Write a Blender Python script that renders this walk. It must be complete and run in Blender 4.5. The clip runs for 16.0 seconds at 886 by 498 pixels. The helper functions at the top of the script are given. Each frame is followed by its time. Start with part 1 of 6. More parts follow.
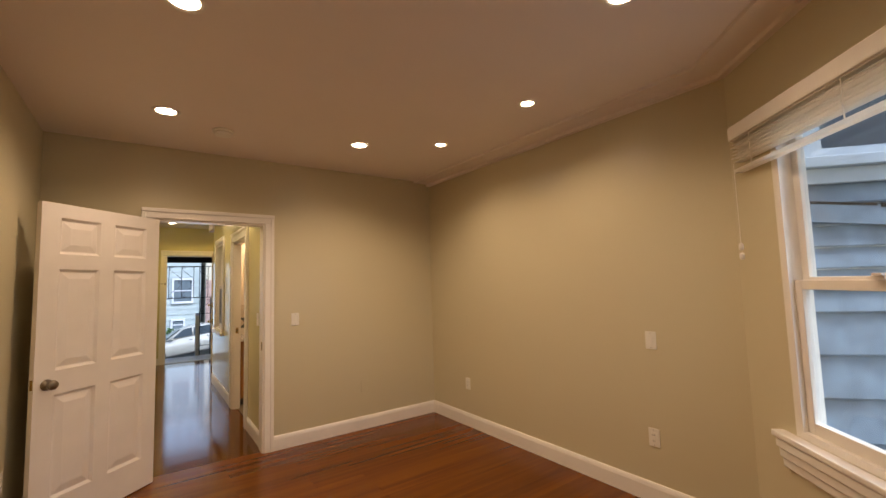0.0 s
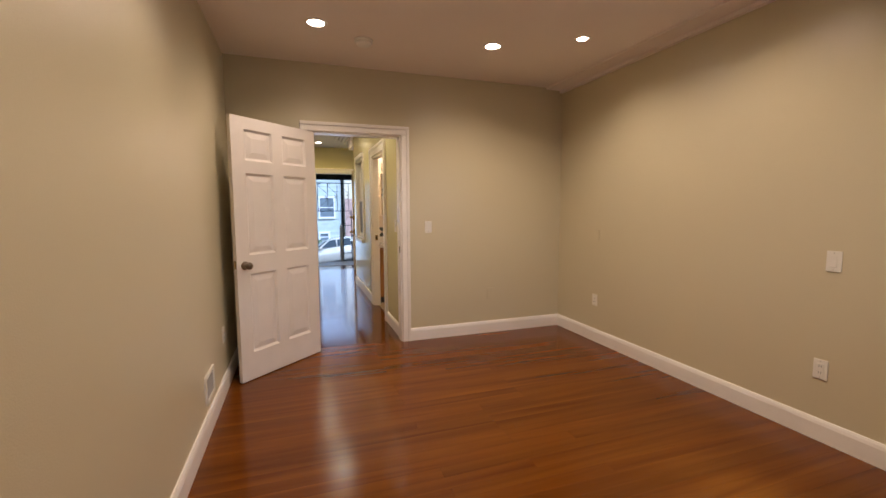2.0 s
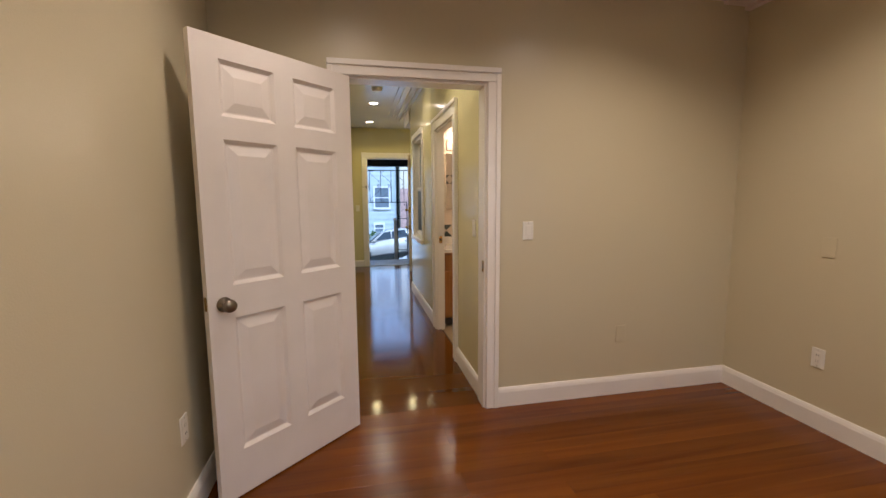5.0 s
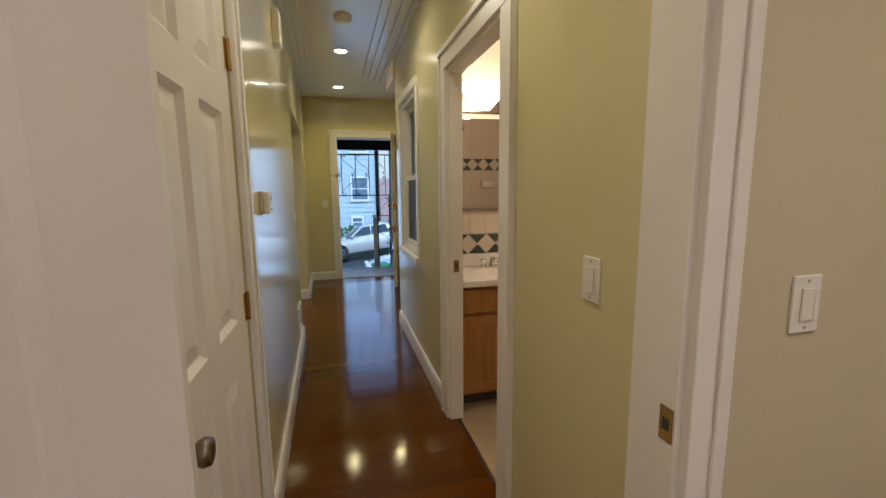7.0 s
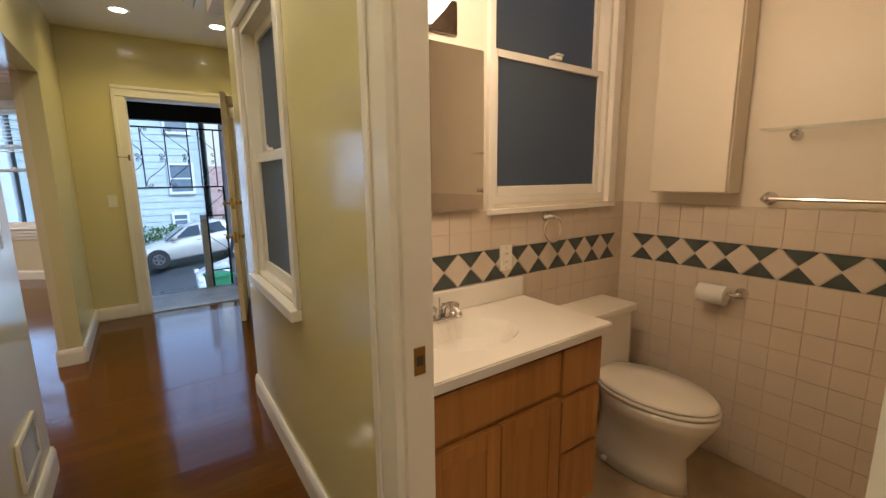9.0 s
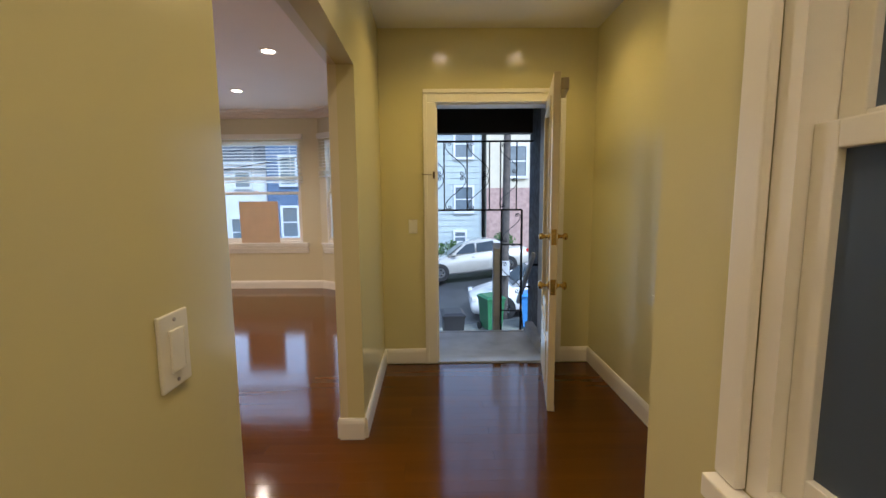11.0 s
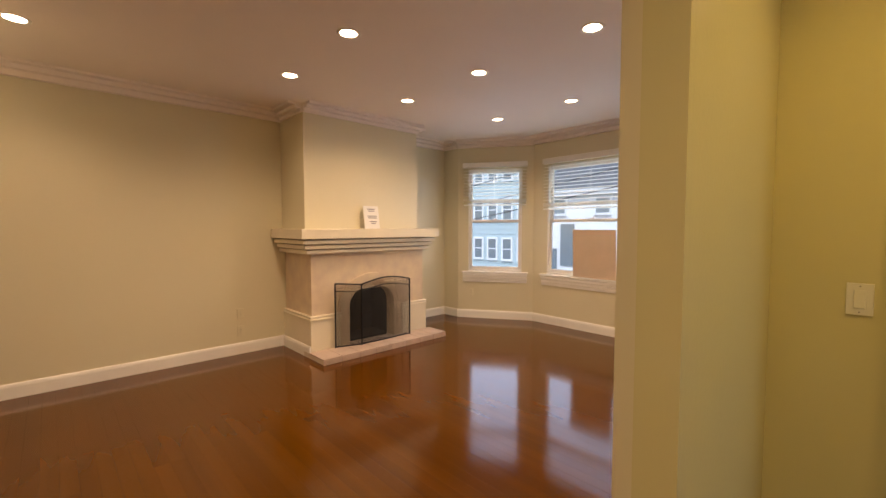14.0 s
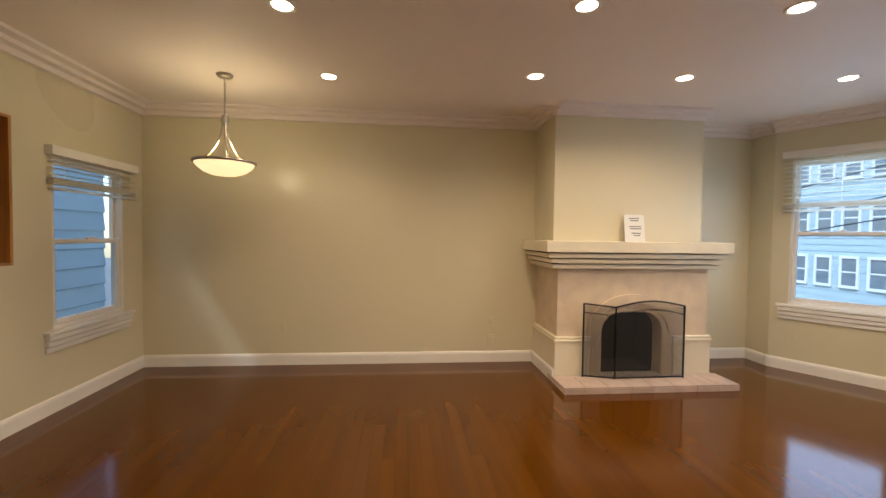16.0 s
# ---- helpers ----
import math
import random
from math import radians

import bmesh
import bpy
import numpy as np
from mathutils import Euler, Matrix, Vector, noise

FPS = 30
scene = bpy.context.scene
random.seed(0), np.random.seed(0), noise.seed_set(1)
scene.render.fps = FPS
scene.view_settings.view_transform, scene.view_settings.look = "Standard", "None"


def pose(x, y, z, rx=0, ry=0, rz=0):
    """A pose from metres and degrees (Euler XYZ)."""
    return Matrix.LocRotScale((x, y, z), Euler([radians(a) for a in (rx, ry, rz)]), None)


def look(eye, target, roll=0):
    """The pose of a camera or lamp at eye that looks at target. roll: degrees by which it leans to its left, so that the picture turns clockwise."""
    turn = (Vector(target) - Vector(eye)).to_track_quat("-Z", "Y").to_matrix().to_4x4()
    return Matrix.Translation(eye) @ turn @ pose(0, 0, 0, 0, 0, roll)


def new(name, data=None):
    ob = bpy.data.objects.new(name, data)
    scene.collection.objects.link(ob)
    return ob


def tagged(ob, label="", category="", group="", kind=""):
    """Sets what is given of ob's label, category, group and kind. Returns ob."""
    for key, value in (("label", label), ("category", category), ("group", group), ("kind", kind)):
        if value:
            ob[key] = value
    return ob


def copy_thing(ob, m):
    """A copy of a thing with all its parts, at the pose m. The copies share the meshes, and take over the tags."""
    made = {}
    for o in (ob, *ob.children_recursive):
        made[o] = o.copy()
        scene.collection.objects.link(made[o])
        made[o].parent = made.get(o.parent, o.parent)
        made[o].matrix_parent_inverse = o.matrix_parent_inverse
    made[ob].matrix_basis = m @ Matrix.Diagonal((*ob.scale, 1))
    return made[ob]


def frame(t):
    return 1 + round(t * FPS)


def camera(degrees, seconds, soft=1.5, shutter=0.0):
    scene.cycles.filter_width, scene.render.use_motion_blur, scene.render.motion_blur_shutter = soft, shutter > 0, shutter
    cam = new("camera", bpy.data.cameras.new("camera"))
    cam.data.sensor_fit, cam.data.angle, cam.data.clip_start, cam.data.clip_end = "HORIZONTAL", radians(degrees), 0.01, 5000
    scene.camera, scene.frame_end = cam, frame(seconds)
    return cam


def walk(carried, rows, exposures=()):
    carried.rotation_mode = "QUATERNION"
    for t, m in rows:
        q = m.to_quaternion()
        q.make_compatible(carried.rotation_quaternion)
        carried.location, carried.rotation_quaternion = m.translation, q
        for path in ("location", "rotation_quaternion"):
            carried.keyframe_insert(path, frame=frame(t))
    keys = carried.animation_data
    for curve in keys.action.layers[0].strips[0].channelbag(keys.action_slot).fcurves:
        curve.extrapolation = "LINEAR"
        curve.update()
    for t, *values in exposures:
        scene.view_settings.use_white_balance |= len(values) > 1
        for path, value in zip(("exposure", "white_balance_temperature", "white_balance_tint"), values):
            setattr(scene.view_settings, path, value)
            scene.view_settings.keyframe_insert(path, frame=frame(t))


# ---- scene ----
cam = camera(93.5, 16.0)
PATH = [
    (0, (0.299, 0.206, 1.456), (1.457, 1.83, 1.618), -1.7),
    (0.5, (0.302, 0.217, 1.437), (1.358, 1.913, 1.527), -1.6),
    (1, (0.258, 0.22, 1.331), (1.132, 2.018, 1.279), -1.4),
    (1.5, (0.228, 0.221, 1.319), (0.95, 2.081, 1.189), -0.9),
    (2, (0.213, 0.236, 1.338), (0.866, 2.117, 1.146), -0.2),
    (2.5, (0.218, 0.255, 1.346), (0.781, 2.163, 1.135), 0.3),
    (3, (0.226, 0.298, 1.309), (0.7, 2.229, 1.094), 0.2),
    (3.5, (0.234, 0.475, 1.323), (0.647, 2.415, 1.068), 0.2),
    (4, (0.304, 0.884, 1.374), (0.735, 2.822, 1.129), 0.1),
    (4.2, (0.329, 1.054, 1.365), (0.74, 2.999, 1.148), -0.2),
    (6.3, (0.464, 3.088, 1.357), (0.873, 5.025, 1.073), -0.5),
    (6.5, (0.487, 3.278, 1.36), (0.922, 5.213, 1.098), -0.9),
    (7, (0.565, 3.672, 1.387), (1.059, 5.589, 1.102), -0.6),
    (7.5, (0.586, 4.09, 1.386), (1.235, 5.956, 1.077), -0.3),
    (8, (0.648, 4.474, 1.374), (1.438, 6.282, 1.049), -0.3),
    (8.5, (0.702, 4.837, 1.371), (1.717, 6.527, 1.032), -0.4),
    (9, (0.741, 5.139, 1.378), (1.865, 6.758, 1.039), -0.6),
    (9.5, (0.726, 5.53, 1.382), (1.236, 7.434, 1.043), -1.1),
    (9.7, (0.712, 5.685, 1.357), (1.021, 7.633, 1.03), -0.9),
    (11.8, (0.578, 7.457, 1.409), (0.411, 9.44, 1.21), -0.3),
    (12, (0.561, 7.554, 1.4), (0.27, 9.523, 1.198), -0.2),
    (12.5, (0.5, 7.886, 1.399), (-0.149, 9.772, 1.253), 0.2),
    (13, (0.456, 8.091, 1.409), (-0.565, 9.806, 1.276), -0.0),
    (13.5, (0.482, 8.188, 1.435), (-0.803, 9.716, 1.314), -0.0),
    (14, (0.481, 8.24, 1.44), (-0.97, 9.612, 1.335), -0.0),
    (14.5, (0.447, 8.291, 1.42), (-1.153, 9.487, 1.33), -0.1),
    (15, (0.339, 8.448, 1.435), (-1.418, 9.403, 1.395), 0.2),
    (15.5, (0.193, 8.602, 1.473), (-1.697, 9.256, 1.45), 0.4),
    (16, (0.22, 8.765, 1.453), (-1.77, 8.957, 1.39), 0.8),
]
walk(cam, [(row[0], look(*row[1:])) for row in PATH],
     exposures=[(0, 1.45, 7700, 18), (0.6, 1.4, 7800, 18), (1, 1.55, 7700, 18), (1.5, 1.58, 6800, 18), (2, 1.62, 6450, 18), (4.2, 1.65, 6200, 18), (6.4, 1.12, 5700, 11), (7.1, 1.2, 5750, 10), (7.5, 1.22, 6300, 11), (9.0, 1.48, 6250, 14), (9.7, 1.5, 6350, 14), (11.8, 1.4, 7000, 18), (12.5, 1.42, 7200, 19), (13, 1.42, 7900, 21), (13.5, 1.46, 8700, 23), (14, 1.55, 8700, 23), (15, 1.55, 7100, 15), (16, 1.6, 7000, 13)])

# ---- world, sun, exposure ----
world = bpy.data.worlds.new("overcast_sky")
world.use_nodes = True
scene.world = world
_n = world.node_tree.nodes
_sky = _n.new("ShaderNodeTexSky")
_sky.sky_type = "NISHITA"
_sky.sun_disc = False
_sky.sun_elevation = radians(40)
_sky.sun_rotation = radians(150)
_sky.dust_density = 0.6
_sky.ozone_density = 4.0
_n["Background"].inputs["Strength"].default_value = 0.15
world.node_tree.links.new(_sky.outputs["Color"], _n["Background"].inputs["Color"])
sun = new("sun", bpy.data.lights.new("sun", "SUN"))
sun.data.energy, sun.data.angle, sun.data.color = 2.3, radians(15), (0.58, 0.78, 1.0)
sun.matrix_world = look((6, 3, 14), (0, 14, 0))
scene.view_settings.exposure = 1.9


def daylight(at, w, h, power):
    """The sky's light in an opening; local -z of the lamp points into the room."""
    lamp = new("window_daylight", bpy.data.lights.new("window_daylight", "AREA"))
    lamp.data.shape, lamp.data.size, lamp.data.size_y = "RECTANGLE", w, h
    lamp.data.energy, lamp.data.color = power, (0.40, 0.64, 1.0)
    lamp.matrix_world = at
    return lamp



# ---- materials ----
def material(name, color, rough=0.5, metal=0.0, vary=0.06, scale=3.0, bump=0.02, fine=120.0, coat=0.0, spec=0.5, rand=0.0, color2=None, detail=5.0):
    """Procedural surface: slow stains, fine grain, small relief."""
    m = bpy.data.materials.new(name)
    m.use_nodes = True
    nt = m.node_tree
    b = nt.nodes["Principled BSDF"]
    b.inputs["Roughness"].default_value, b.inputs["Metallic"].default_value = rough, metal
    b.inputs["Coat Weight"].default_value, b.inputs["Specular IOR Level"].default_value = coat, spec
    b.inputs["Coat Roughness"].default_value = 0.08
    tc = nt.nodes.new("ShaderNodeTexCoord")
    big = nt.nodes.new("ShaderNodeTexNoise")
    big.inputs["Scale"].default_value, big.inputs["Detail"].default_value = scale, detail
    small = nt.nodes.new("ShaderNodeTexNoise")
    small.inputs["Scale"].default_value, small.inputs["Detail"].default_value = fine, 3.0
    for k in (big, small):
        nt.links.new(tc.outputs["Object"], k.inputs["Vector"])
    ramp = nt.nodes.new("ShaderNodeValToRGB")
    c2 = color2 or tuple(c * (1 - 2.2 * vary) for c in color)
    ramp.color_ramp.elements[0].position, ramp.color_ramp.elements[1].position = 0.3, 0.72
    ramp.color_ramp.elements[0].color, ramp.color_ramp.elements[1].color = (*c2, 1), (*color, 1)
    nt.links.new(big.outputs["Fac"], ramp.inputs["Fac"])
    out = ramp.outputs["Color"]
    if rand:
        info = nt.nodes.new("ShaderNodeObjectInfo")
        hsv = nt.nodes.new("ShaderNodeHueSaturation")
        mr = nt.nodes.new("ShaderNodeMapRange")
        mr.inputs["To Min"].default_value, mr.inputs["To Max"].default_value = 1 - rand, 1 + rand
        nt.links.new(info.outputs["Random"], mr.inputs["Value"])
        nt.links.new(mr.outputs["Result"], hsv.inputs["Value"])
        nt.links.new(out, hsv.inputs["Color"])
        out = hsv.outputs["Color"]
    nt.links.new(out, b.inputs["Base Color"])
    if bump:
        bp = nt.nodes.new("ShaderNodeBump")
        bp.inputs["Strength"].default_value, bp.inputs["Distance"].default_value = bump * 8, 0.004
        nt.links.new(small.outputs["Fac"], bp.inputs["Height"])
        nt.links.new(bp.outputs["Normal"], b.inputs["Normal"])
    rr = nt.nodes.new("ShaderNodeMapRange")
    rr.inputs["To Min"].default_value, rr.inputs["To Max"].default_value = max(0.02, rough * 0.92), min(1, rough * 1.08)
    nt.links.new(big.outputs["Fac"], rr.inputs["Value"])
    nt.links.new(rr.outputs["Result"], b.inputs["Roughness"])
    return m


def wood(name, dark, light, axis, rough, coat=0.0, grain=9.0, rand=0.12, bump=0.03, stretch=0.06, spec=0.5, ripple=0.0, detail=8.0):
    """Wood with grain running along one axis."""
    m = bpy.data.materials.new(name)
    m.use_nodes = True
    nt = m.node_tree
    b = nt.nodes["Principled BSDF"]
    b.inputs["Roughness"].default_value = rough
    b.inputs["Coat Weight"].default_value, b.inputs["Coat Roughness"].default_value = coat, 0.06
    b.inputs["Specular IOR Level"].default_value = spec
    geo = nt.nodes.new("ShaderNodeNewGeometry")
    info = nt.nodes.new("ShaderNodeObjectInfo")
    add = nt.nodes.new("ShaderNodeVectorMath")
    add.operation = "MULTIPLY_ADD"
    comb = nt.nodes.new("ShaderNodeCombineXYZ")
    for i in range(3):
        nt.links.new(info.outputs["Random"], comb.inputs[i])
    nt.links.new(comb.outputs["Vector"], add.inputs[0])
    add.inputs[1].default_value = (7.0, 7.0, 7.0)
    nt.links.new(geo.outputs["Position"], add.inputs[2])
    mp = nt.nodes.new("ShaderNodeMapping")
    mp.inputs["Scale"].default_value = tuple(grain * (stretch if i == axis else 1.0) for i in range(3))
    nt.links.new(add.outputs["Vector"], mp.inputs["Vector"])
    no = nt.nodes.new("ShaderNodeTexNoise")
    no.inputs["Scale"].default_value, no.inputs["Detail"].default_value = 2.2, detail
    no.inputs["Distortion"].default_value = 0.5
    nt.links.new(mp.outputs["Vector"], no.inputs["Vector"])
    ramp = nt.nodes.new("ShaderNodeValToRGB")
    ramp.color_ramp.elements[0].position, ramp.color_ramp.elements[1].position = 0.28, 0.75
    ramp.color_ramp.elements[0].color, ramp.color_ramp.elements[1].color = (*dark, 1), (*light, 1)
    nt.links.new(no.outputs["Fac"], ramp.inputs["Fac"])
    hsv = nt.nodes.new("ShaderNodeHueSaturation")
    mr = nt.nodes.new("ShaderNodeMapRange")
    mr.inputs["To Min"].default_value, mr.inputs["To Max"].default_value = 1 - rand, 1 + rand
    nt.links.new(info.outputs["Random"], mr.inputs["Value"])
    nt.links.new(mr.outputs["Result"], hsv.inputs["Value"])
    nt.links.new(ramp.outputs["Color"], hsv.inputs["Color"])
    nt.links.new(hsv.outputs["Color"], b.inputs["Base Color"])
    slow = nt.nodes.new("ShaderNodeTexNoise")
    slow.inputs["Scale"].default_value = 1.7
    nt.links.new(geo.outputs["Position"], slow.inputs["Vector"])
    rr = nt.nodes.new("ShaderNodeMapRange")
    rr.inputs["To Min"].default_value, rr.inputs["To Max"].default_value = rough * 0.7, rough * 1.4
    nt.links.new(slow.outputs["Fac"], rr.inputs["Value"])
    nt.links.new(rr.outputs["Result"], b.inputs["Roughness"])
    bp = nt.nodes.new("ShaderNodeBump")
    bp.inputs["Strength"].default_value, bp.inputs["Distance"].default_value = bump * 6, 0.002
    nt.links.new(no.outputs["Fac"], bp.inputs["Height"])
    nt.links.new(bp.outputs["Normal"], b.inputs["Normal"])
    if ripple:
        mp2 = nt.nodes.new("ShaderNodeMapping")
        mp2.inputs["Scale"].default_value = tuple(1.2 if i == axis else 15.0 for i in range(3))
        nt.links.new(geo.outputs["Position"], mp2.inputs["Vector"])
        wave = nt.nodes.new("ShaderNodeTexNoise")
        wave.inputs["Scale"].default_value, wave.inputs["Detail"].default_value = 1.0, 1.5
        nt.links.new(mp2.outputs["Vector"], wave.inputs["Vector"])
        cup = nt.nodes.new("ShaderNodeBump")
        cup.inputs["Strength"].default_value, cup.inputs["Distance"].default_value = ripple, 0.005
        nt.links.new(wave.outputs["Fac"], cup.inputs["Height"])
        nt.links.new(bp.outputs["Normal"], cup.inputs["Normal"])
        nt.links.new(cup.outputs["Normal"], b.inputs["Normal"])
        nt.links.new(cup.outputs["Normal"], b.inputs["Coat Normal"])
    return m


def glow(name, color, strength):
    m = bpy.data.materials.new(name)
    m.use_nodes = True
    b = m.node_tree.nodes["Principled BSDF"]
    b.inputs["Emission Color"].default_value = (*color, 1)
    b.inputs["Emission Strength"].default_value = strength
    b.inputs["Base Color"].default_value = (*color, 1)
    return m


def pane_material(name, tint=(0.93, 0.96, 0.97)):
    """Thin clear window glass."""
    m = bpy.data.materials.new(name)
    m.use_nodes = True
    nt = m.node_tree
    nt.nodes.remove(nt.nodes["Principled BSDF"])
    tr = nt.nodes.new("ShaderNodeBsdfTransparent")
    tr.inputs["Color"].default_value = (*tint, 1)
    gl = nt.nodes.new("ShaderNodeBsdfGlossy")
    gl.inputs["Roughness"].default_value = 0.02
    lw = nt.nodes.new("ShaderNodeLayerWeight")
    lw.inputs["Blend"].default_value = 0.5
    pw = nt.nodes.new("ShaderNodeMath")
    pw.operation = "POWER"
    pw.inputs[1].default_value = 4.0
    nt.links.new(lw.outputs["Facing"], pw.inputs[0])
    fr = nt.nodes.new("ShaderNodeMapRange")
    fr.inputs["To Min"].default_value, fr.inputs["To Max"].default_value = 0.04, 0.7
    nt.links.new(pw.outputs["Value"], fr.inputs["Value"])
    mx = nt.nodes.new("ShaderNodeMixShader")
    nt.links.new(fr.outputs["Result"], mx.inputs["Fac"])
    nt.links.new(tr.outputs["BSDF"], mx.inputs[1])
    nt.links.new(gl.outputs["BSDF"], mx.inputs[2])
    nt.links.new(mx.outputs["Shader"], nt.nodes["Material Output"].inputs["Surface"])
    return m


def frosted_material(name, color):
    """Obscured glass: lets soft light through, with a dull sheen."""
    m = bpy.data.materials.new(name)
    m.use_nodes = True
    nt = m.node_tree
    b = nt.nodes["Principled BSDF"]
    b.inputs["Base Color"].default_value, b.inputs["Roughness"].default_value = (*color, 1), 0.28
    tl = nt.nodes.new("ShaderNodeBsdfTranslucent")
    tl.inputs["Color"].default_value = (0.46, 0.52, 0.55, 1)
    mx = nt.nodes.new("ShaderNodeMixShader")
    mx.inputs["Fac"].default_value = 0.5
    no = nt.nodes.new("ShaderNodeTexNoise")
    no.inputs["Scale"].default_value = 260.0
    bp = nt.nodes.new("ShaderNodeBump")
    bp.inputs["Strength"].default_value, bp.inputs["Distance"].default_value = 0.25, 0.002
    nt.links.new(no.outputs["Fac"], bp.inputs["Height"])
    nt.links.new(bp.outputs["Normal"], b.inputs["Normal"])
    nt.links.new(b.outputs["BSDF"], mx.inputs[1])
    nt.links.new(tl.outputs["BSDF"], mx.inputs[2])
    nt.links.new(mx.outputs["Shader"], nt.nodes["Material Output"].inputs["Surface"])
    return m


SAGE = material("sage_beige_wall_paint", (0.60, 0.535, 0.36), rough=0.32, vary=0.010, scale=0.6, detail=0.5, bump=0.02, fine=220)
LIVPAINT = material("satin_sage_beige_paint", (0.68, 0.61, 0.43), rough=0.29, vary=0.008, scale=0.6, detail=0.5, bump=0.008, fine=40)
HALLPAINT = material("glossy_pale_yellow_paint", (0.66, 0.60, 0.335), rough=0.15, vary=0.010, scale=0.6, detail=0.5, bump=0.008, fine=60)
CEIL = material("ceiling_paint", (0.85, 0.76, 0.695), rough=0.6, vary=0.015, scale=1.5, bump=0.03, fine=260)
HALLCEIL = material("glossy_ceiling_paint", (0.80, 0.77, 0.70), rough=0.2, vary=0.015, scale=1.5, bump=0.006, fine=60)
TRIM = material("white_gloss_trim_paint", (0.86, 0.82, 0.75), rough=0.3, vary=0.03, scale=4, bump=0.008, fine=90)
CREAMDOOR = material("cream_door_paint", (0.70, 0.60, 0.40), rough=0.35, vary=0.04, scale=5, bump=0.01, fine=120)
DOORWHITE = material("white_door_paint", (0.80, 0.75, 0.69), rough=0.38, vary=0.03, scale=5, bump=0.01, fine=150)
FLOORWOOD = wood("glossy_red_brown_boards", (0.080, 0.0230, 0.0010), (0.116, 0.037, 0.0016), 0, 0.10, coat=0.0, rand=0.03, grain=2.2, bump=0.0, spec=0.34, ripple=0.08, detail=3.0)
BEDFLOOR = wood("red_brown_varnished_boards", (0.098, 0.0225, 0.0010), (0.182, 0.053, 0.0024), 0, 0.19, coat=0.0, spec=0.3, rand=0.12, grain=5, bump=0.003, ripple=0.10, detail=5.0)
SUBFLOOR = material("dark_board_joints", (0.05, 0.014, 0.006), rough=0.5)
OAK = wood("honey_oak_cabinet", (0.36, 0.150, 0.036), (0.51, 0.240, 0.068), 2, 0.35, coat=0.1, grain=14, rand=0.06)
BRASS = material("aged_brass", (0.62, 0.42, 0.14), rough=0.25, metal=1.0, vary=0.12, scale=30, bump=0.01)
BRONZE = material("dark_bronze_metal", (0.20, 0.16, 0.12), rough=0.32, metal=1.0, vary=0.1, scale=30, bump=0.01)
KNOBMETAL = material("aged_dark_nickel", (0.30, 0.26, 0.21), rough=0.28, metal=1.0, vary=0.1, scale=30, bump=0.01)
CHROME = material("chrome", (0.75, 0.74, 0.72), rough=0.12, metal=1.0, vary=0.03, scale=30, bump=0.0)
NICKEL = material("brushed_nickel", (0.50, 0.46, 0.40), rough=0.3, metal=1.0, vary=0.05, scale=30, bump=0.01)
BLACKIRON = material("black_wrought_iron", (0.018, 0.018, 0.02), rough=0.5, metal=0.3, vary=0.2, scale=20, bump=0.03)
PLASTIC = material("ivory_plastic", (0.80, 0.77, 0.68), rough=0.35, vary=0.02, scale=10, bump=0.0)
PLASTICDARK = material("dark_slot_plastic", (0.06, 0.055, 0.05), rough=0.5, bump=0.0)
TAN = material("tan_plastic", (0.56, 0.48, 0.33), rough=0.45, bump=0.01)
STONE = material("cream_plaster_stone", (0.71, 0.575, 0.39), rough=0.7, vary=0.10, scale=6, bump=0.06, fine=90, color2=(0.60, 0.46, 0.34))
PLINTH = material("cream_painted_plaster", (0.77, 0.68, 0.51), rough=0.5, vary=0.04, bump=0.03)
HEARTH = material("blush_hearth_tile", (0.62, 0.47, 0.38), rough=0.45, vary=0.12, scale=7, bump=0.03, rand=0.12)
SOOT = material("sooty_firebrick", (0.018, 0.013, 0.011), rough=0.9, vary=0.3, scale=8, bump=0.1, fine=60)
MESHGREY = material("fine_screen_mesh_grey", (0.035, 0.033, 0.03), rough=0.6, bump=0.02)
VENTGREY = material("grey_register_slats", (0.30, 0.28, 0.26), rough=0.5, bump=0.0)
PAPER = material("white_paper", (0.76, 0.74, 0.70), rough=0.8, vary=0.01, bump=0.0)
INK = material("grey_print", (0.22, 0.22, 0.24), rough=0.8, bump=0.0)
CARD = material("brown_cardboard", (0.62, 0.47, 0.34), rough=0.85, vary=0.05, scale=4, bump=0.02)
PORCELAIN = material("white_porcelain", (0.80, 0.76, 0.68), rough=0.1, vary=0.01, coat=0.4, bump=0.0)
CULTURED = material("white_cultured_marble", (0.84, 0.80, 0.73), rough=0.15, vary=0.02, scale=4, coat=0.3, bump=0.0)
BATHPAINT = material("warm_white_bath_paint", (0.78, 0.70, 0.58), rough=0.4, vary=0.02, bump=0.01)
TILE = material("almond_wall_tile", (0.70, 0.60, 0.49), rough=0.18, vary=0.03, scale=6, bump=0.004, rand=0.02)
TILEDARK = material("slate_green_accent_tile", (0.085, 0.105, 0.095), rough=0.3, vary=0.15, scale=14, bump=0.01)
GROUT = material("tile_grout", (0.68, 0.585, 0.475), rough=0.9)
BATHFLOOR = material("tan_stone_floor_tile", (0.48, 0.36, 0.22), rough=0.4, vary=0.15, scale=5, bump=0.02)
MIRROR = material("mirror_silver", (0.86, 0.86, 0.84), rough=0.02, metal=1.0, vary=0.0, bump=0.0)
PANE = pane_material("clear_window_glass")
FROST = frosted_material("frosted_privacy_glass", (0.10, 0.12, 0.14))
BLIND = material("pale_blind_slats", (0.86, 0.82, 0.76), rough=0.45, vary=0.03, bump=0.0)
_tl = BLIND.node_tree.nodes.new("ShaderNodeBsdfTranslucent")
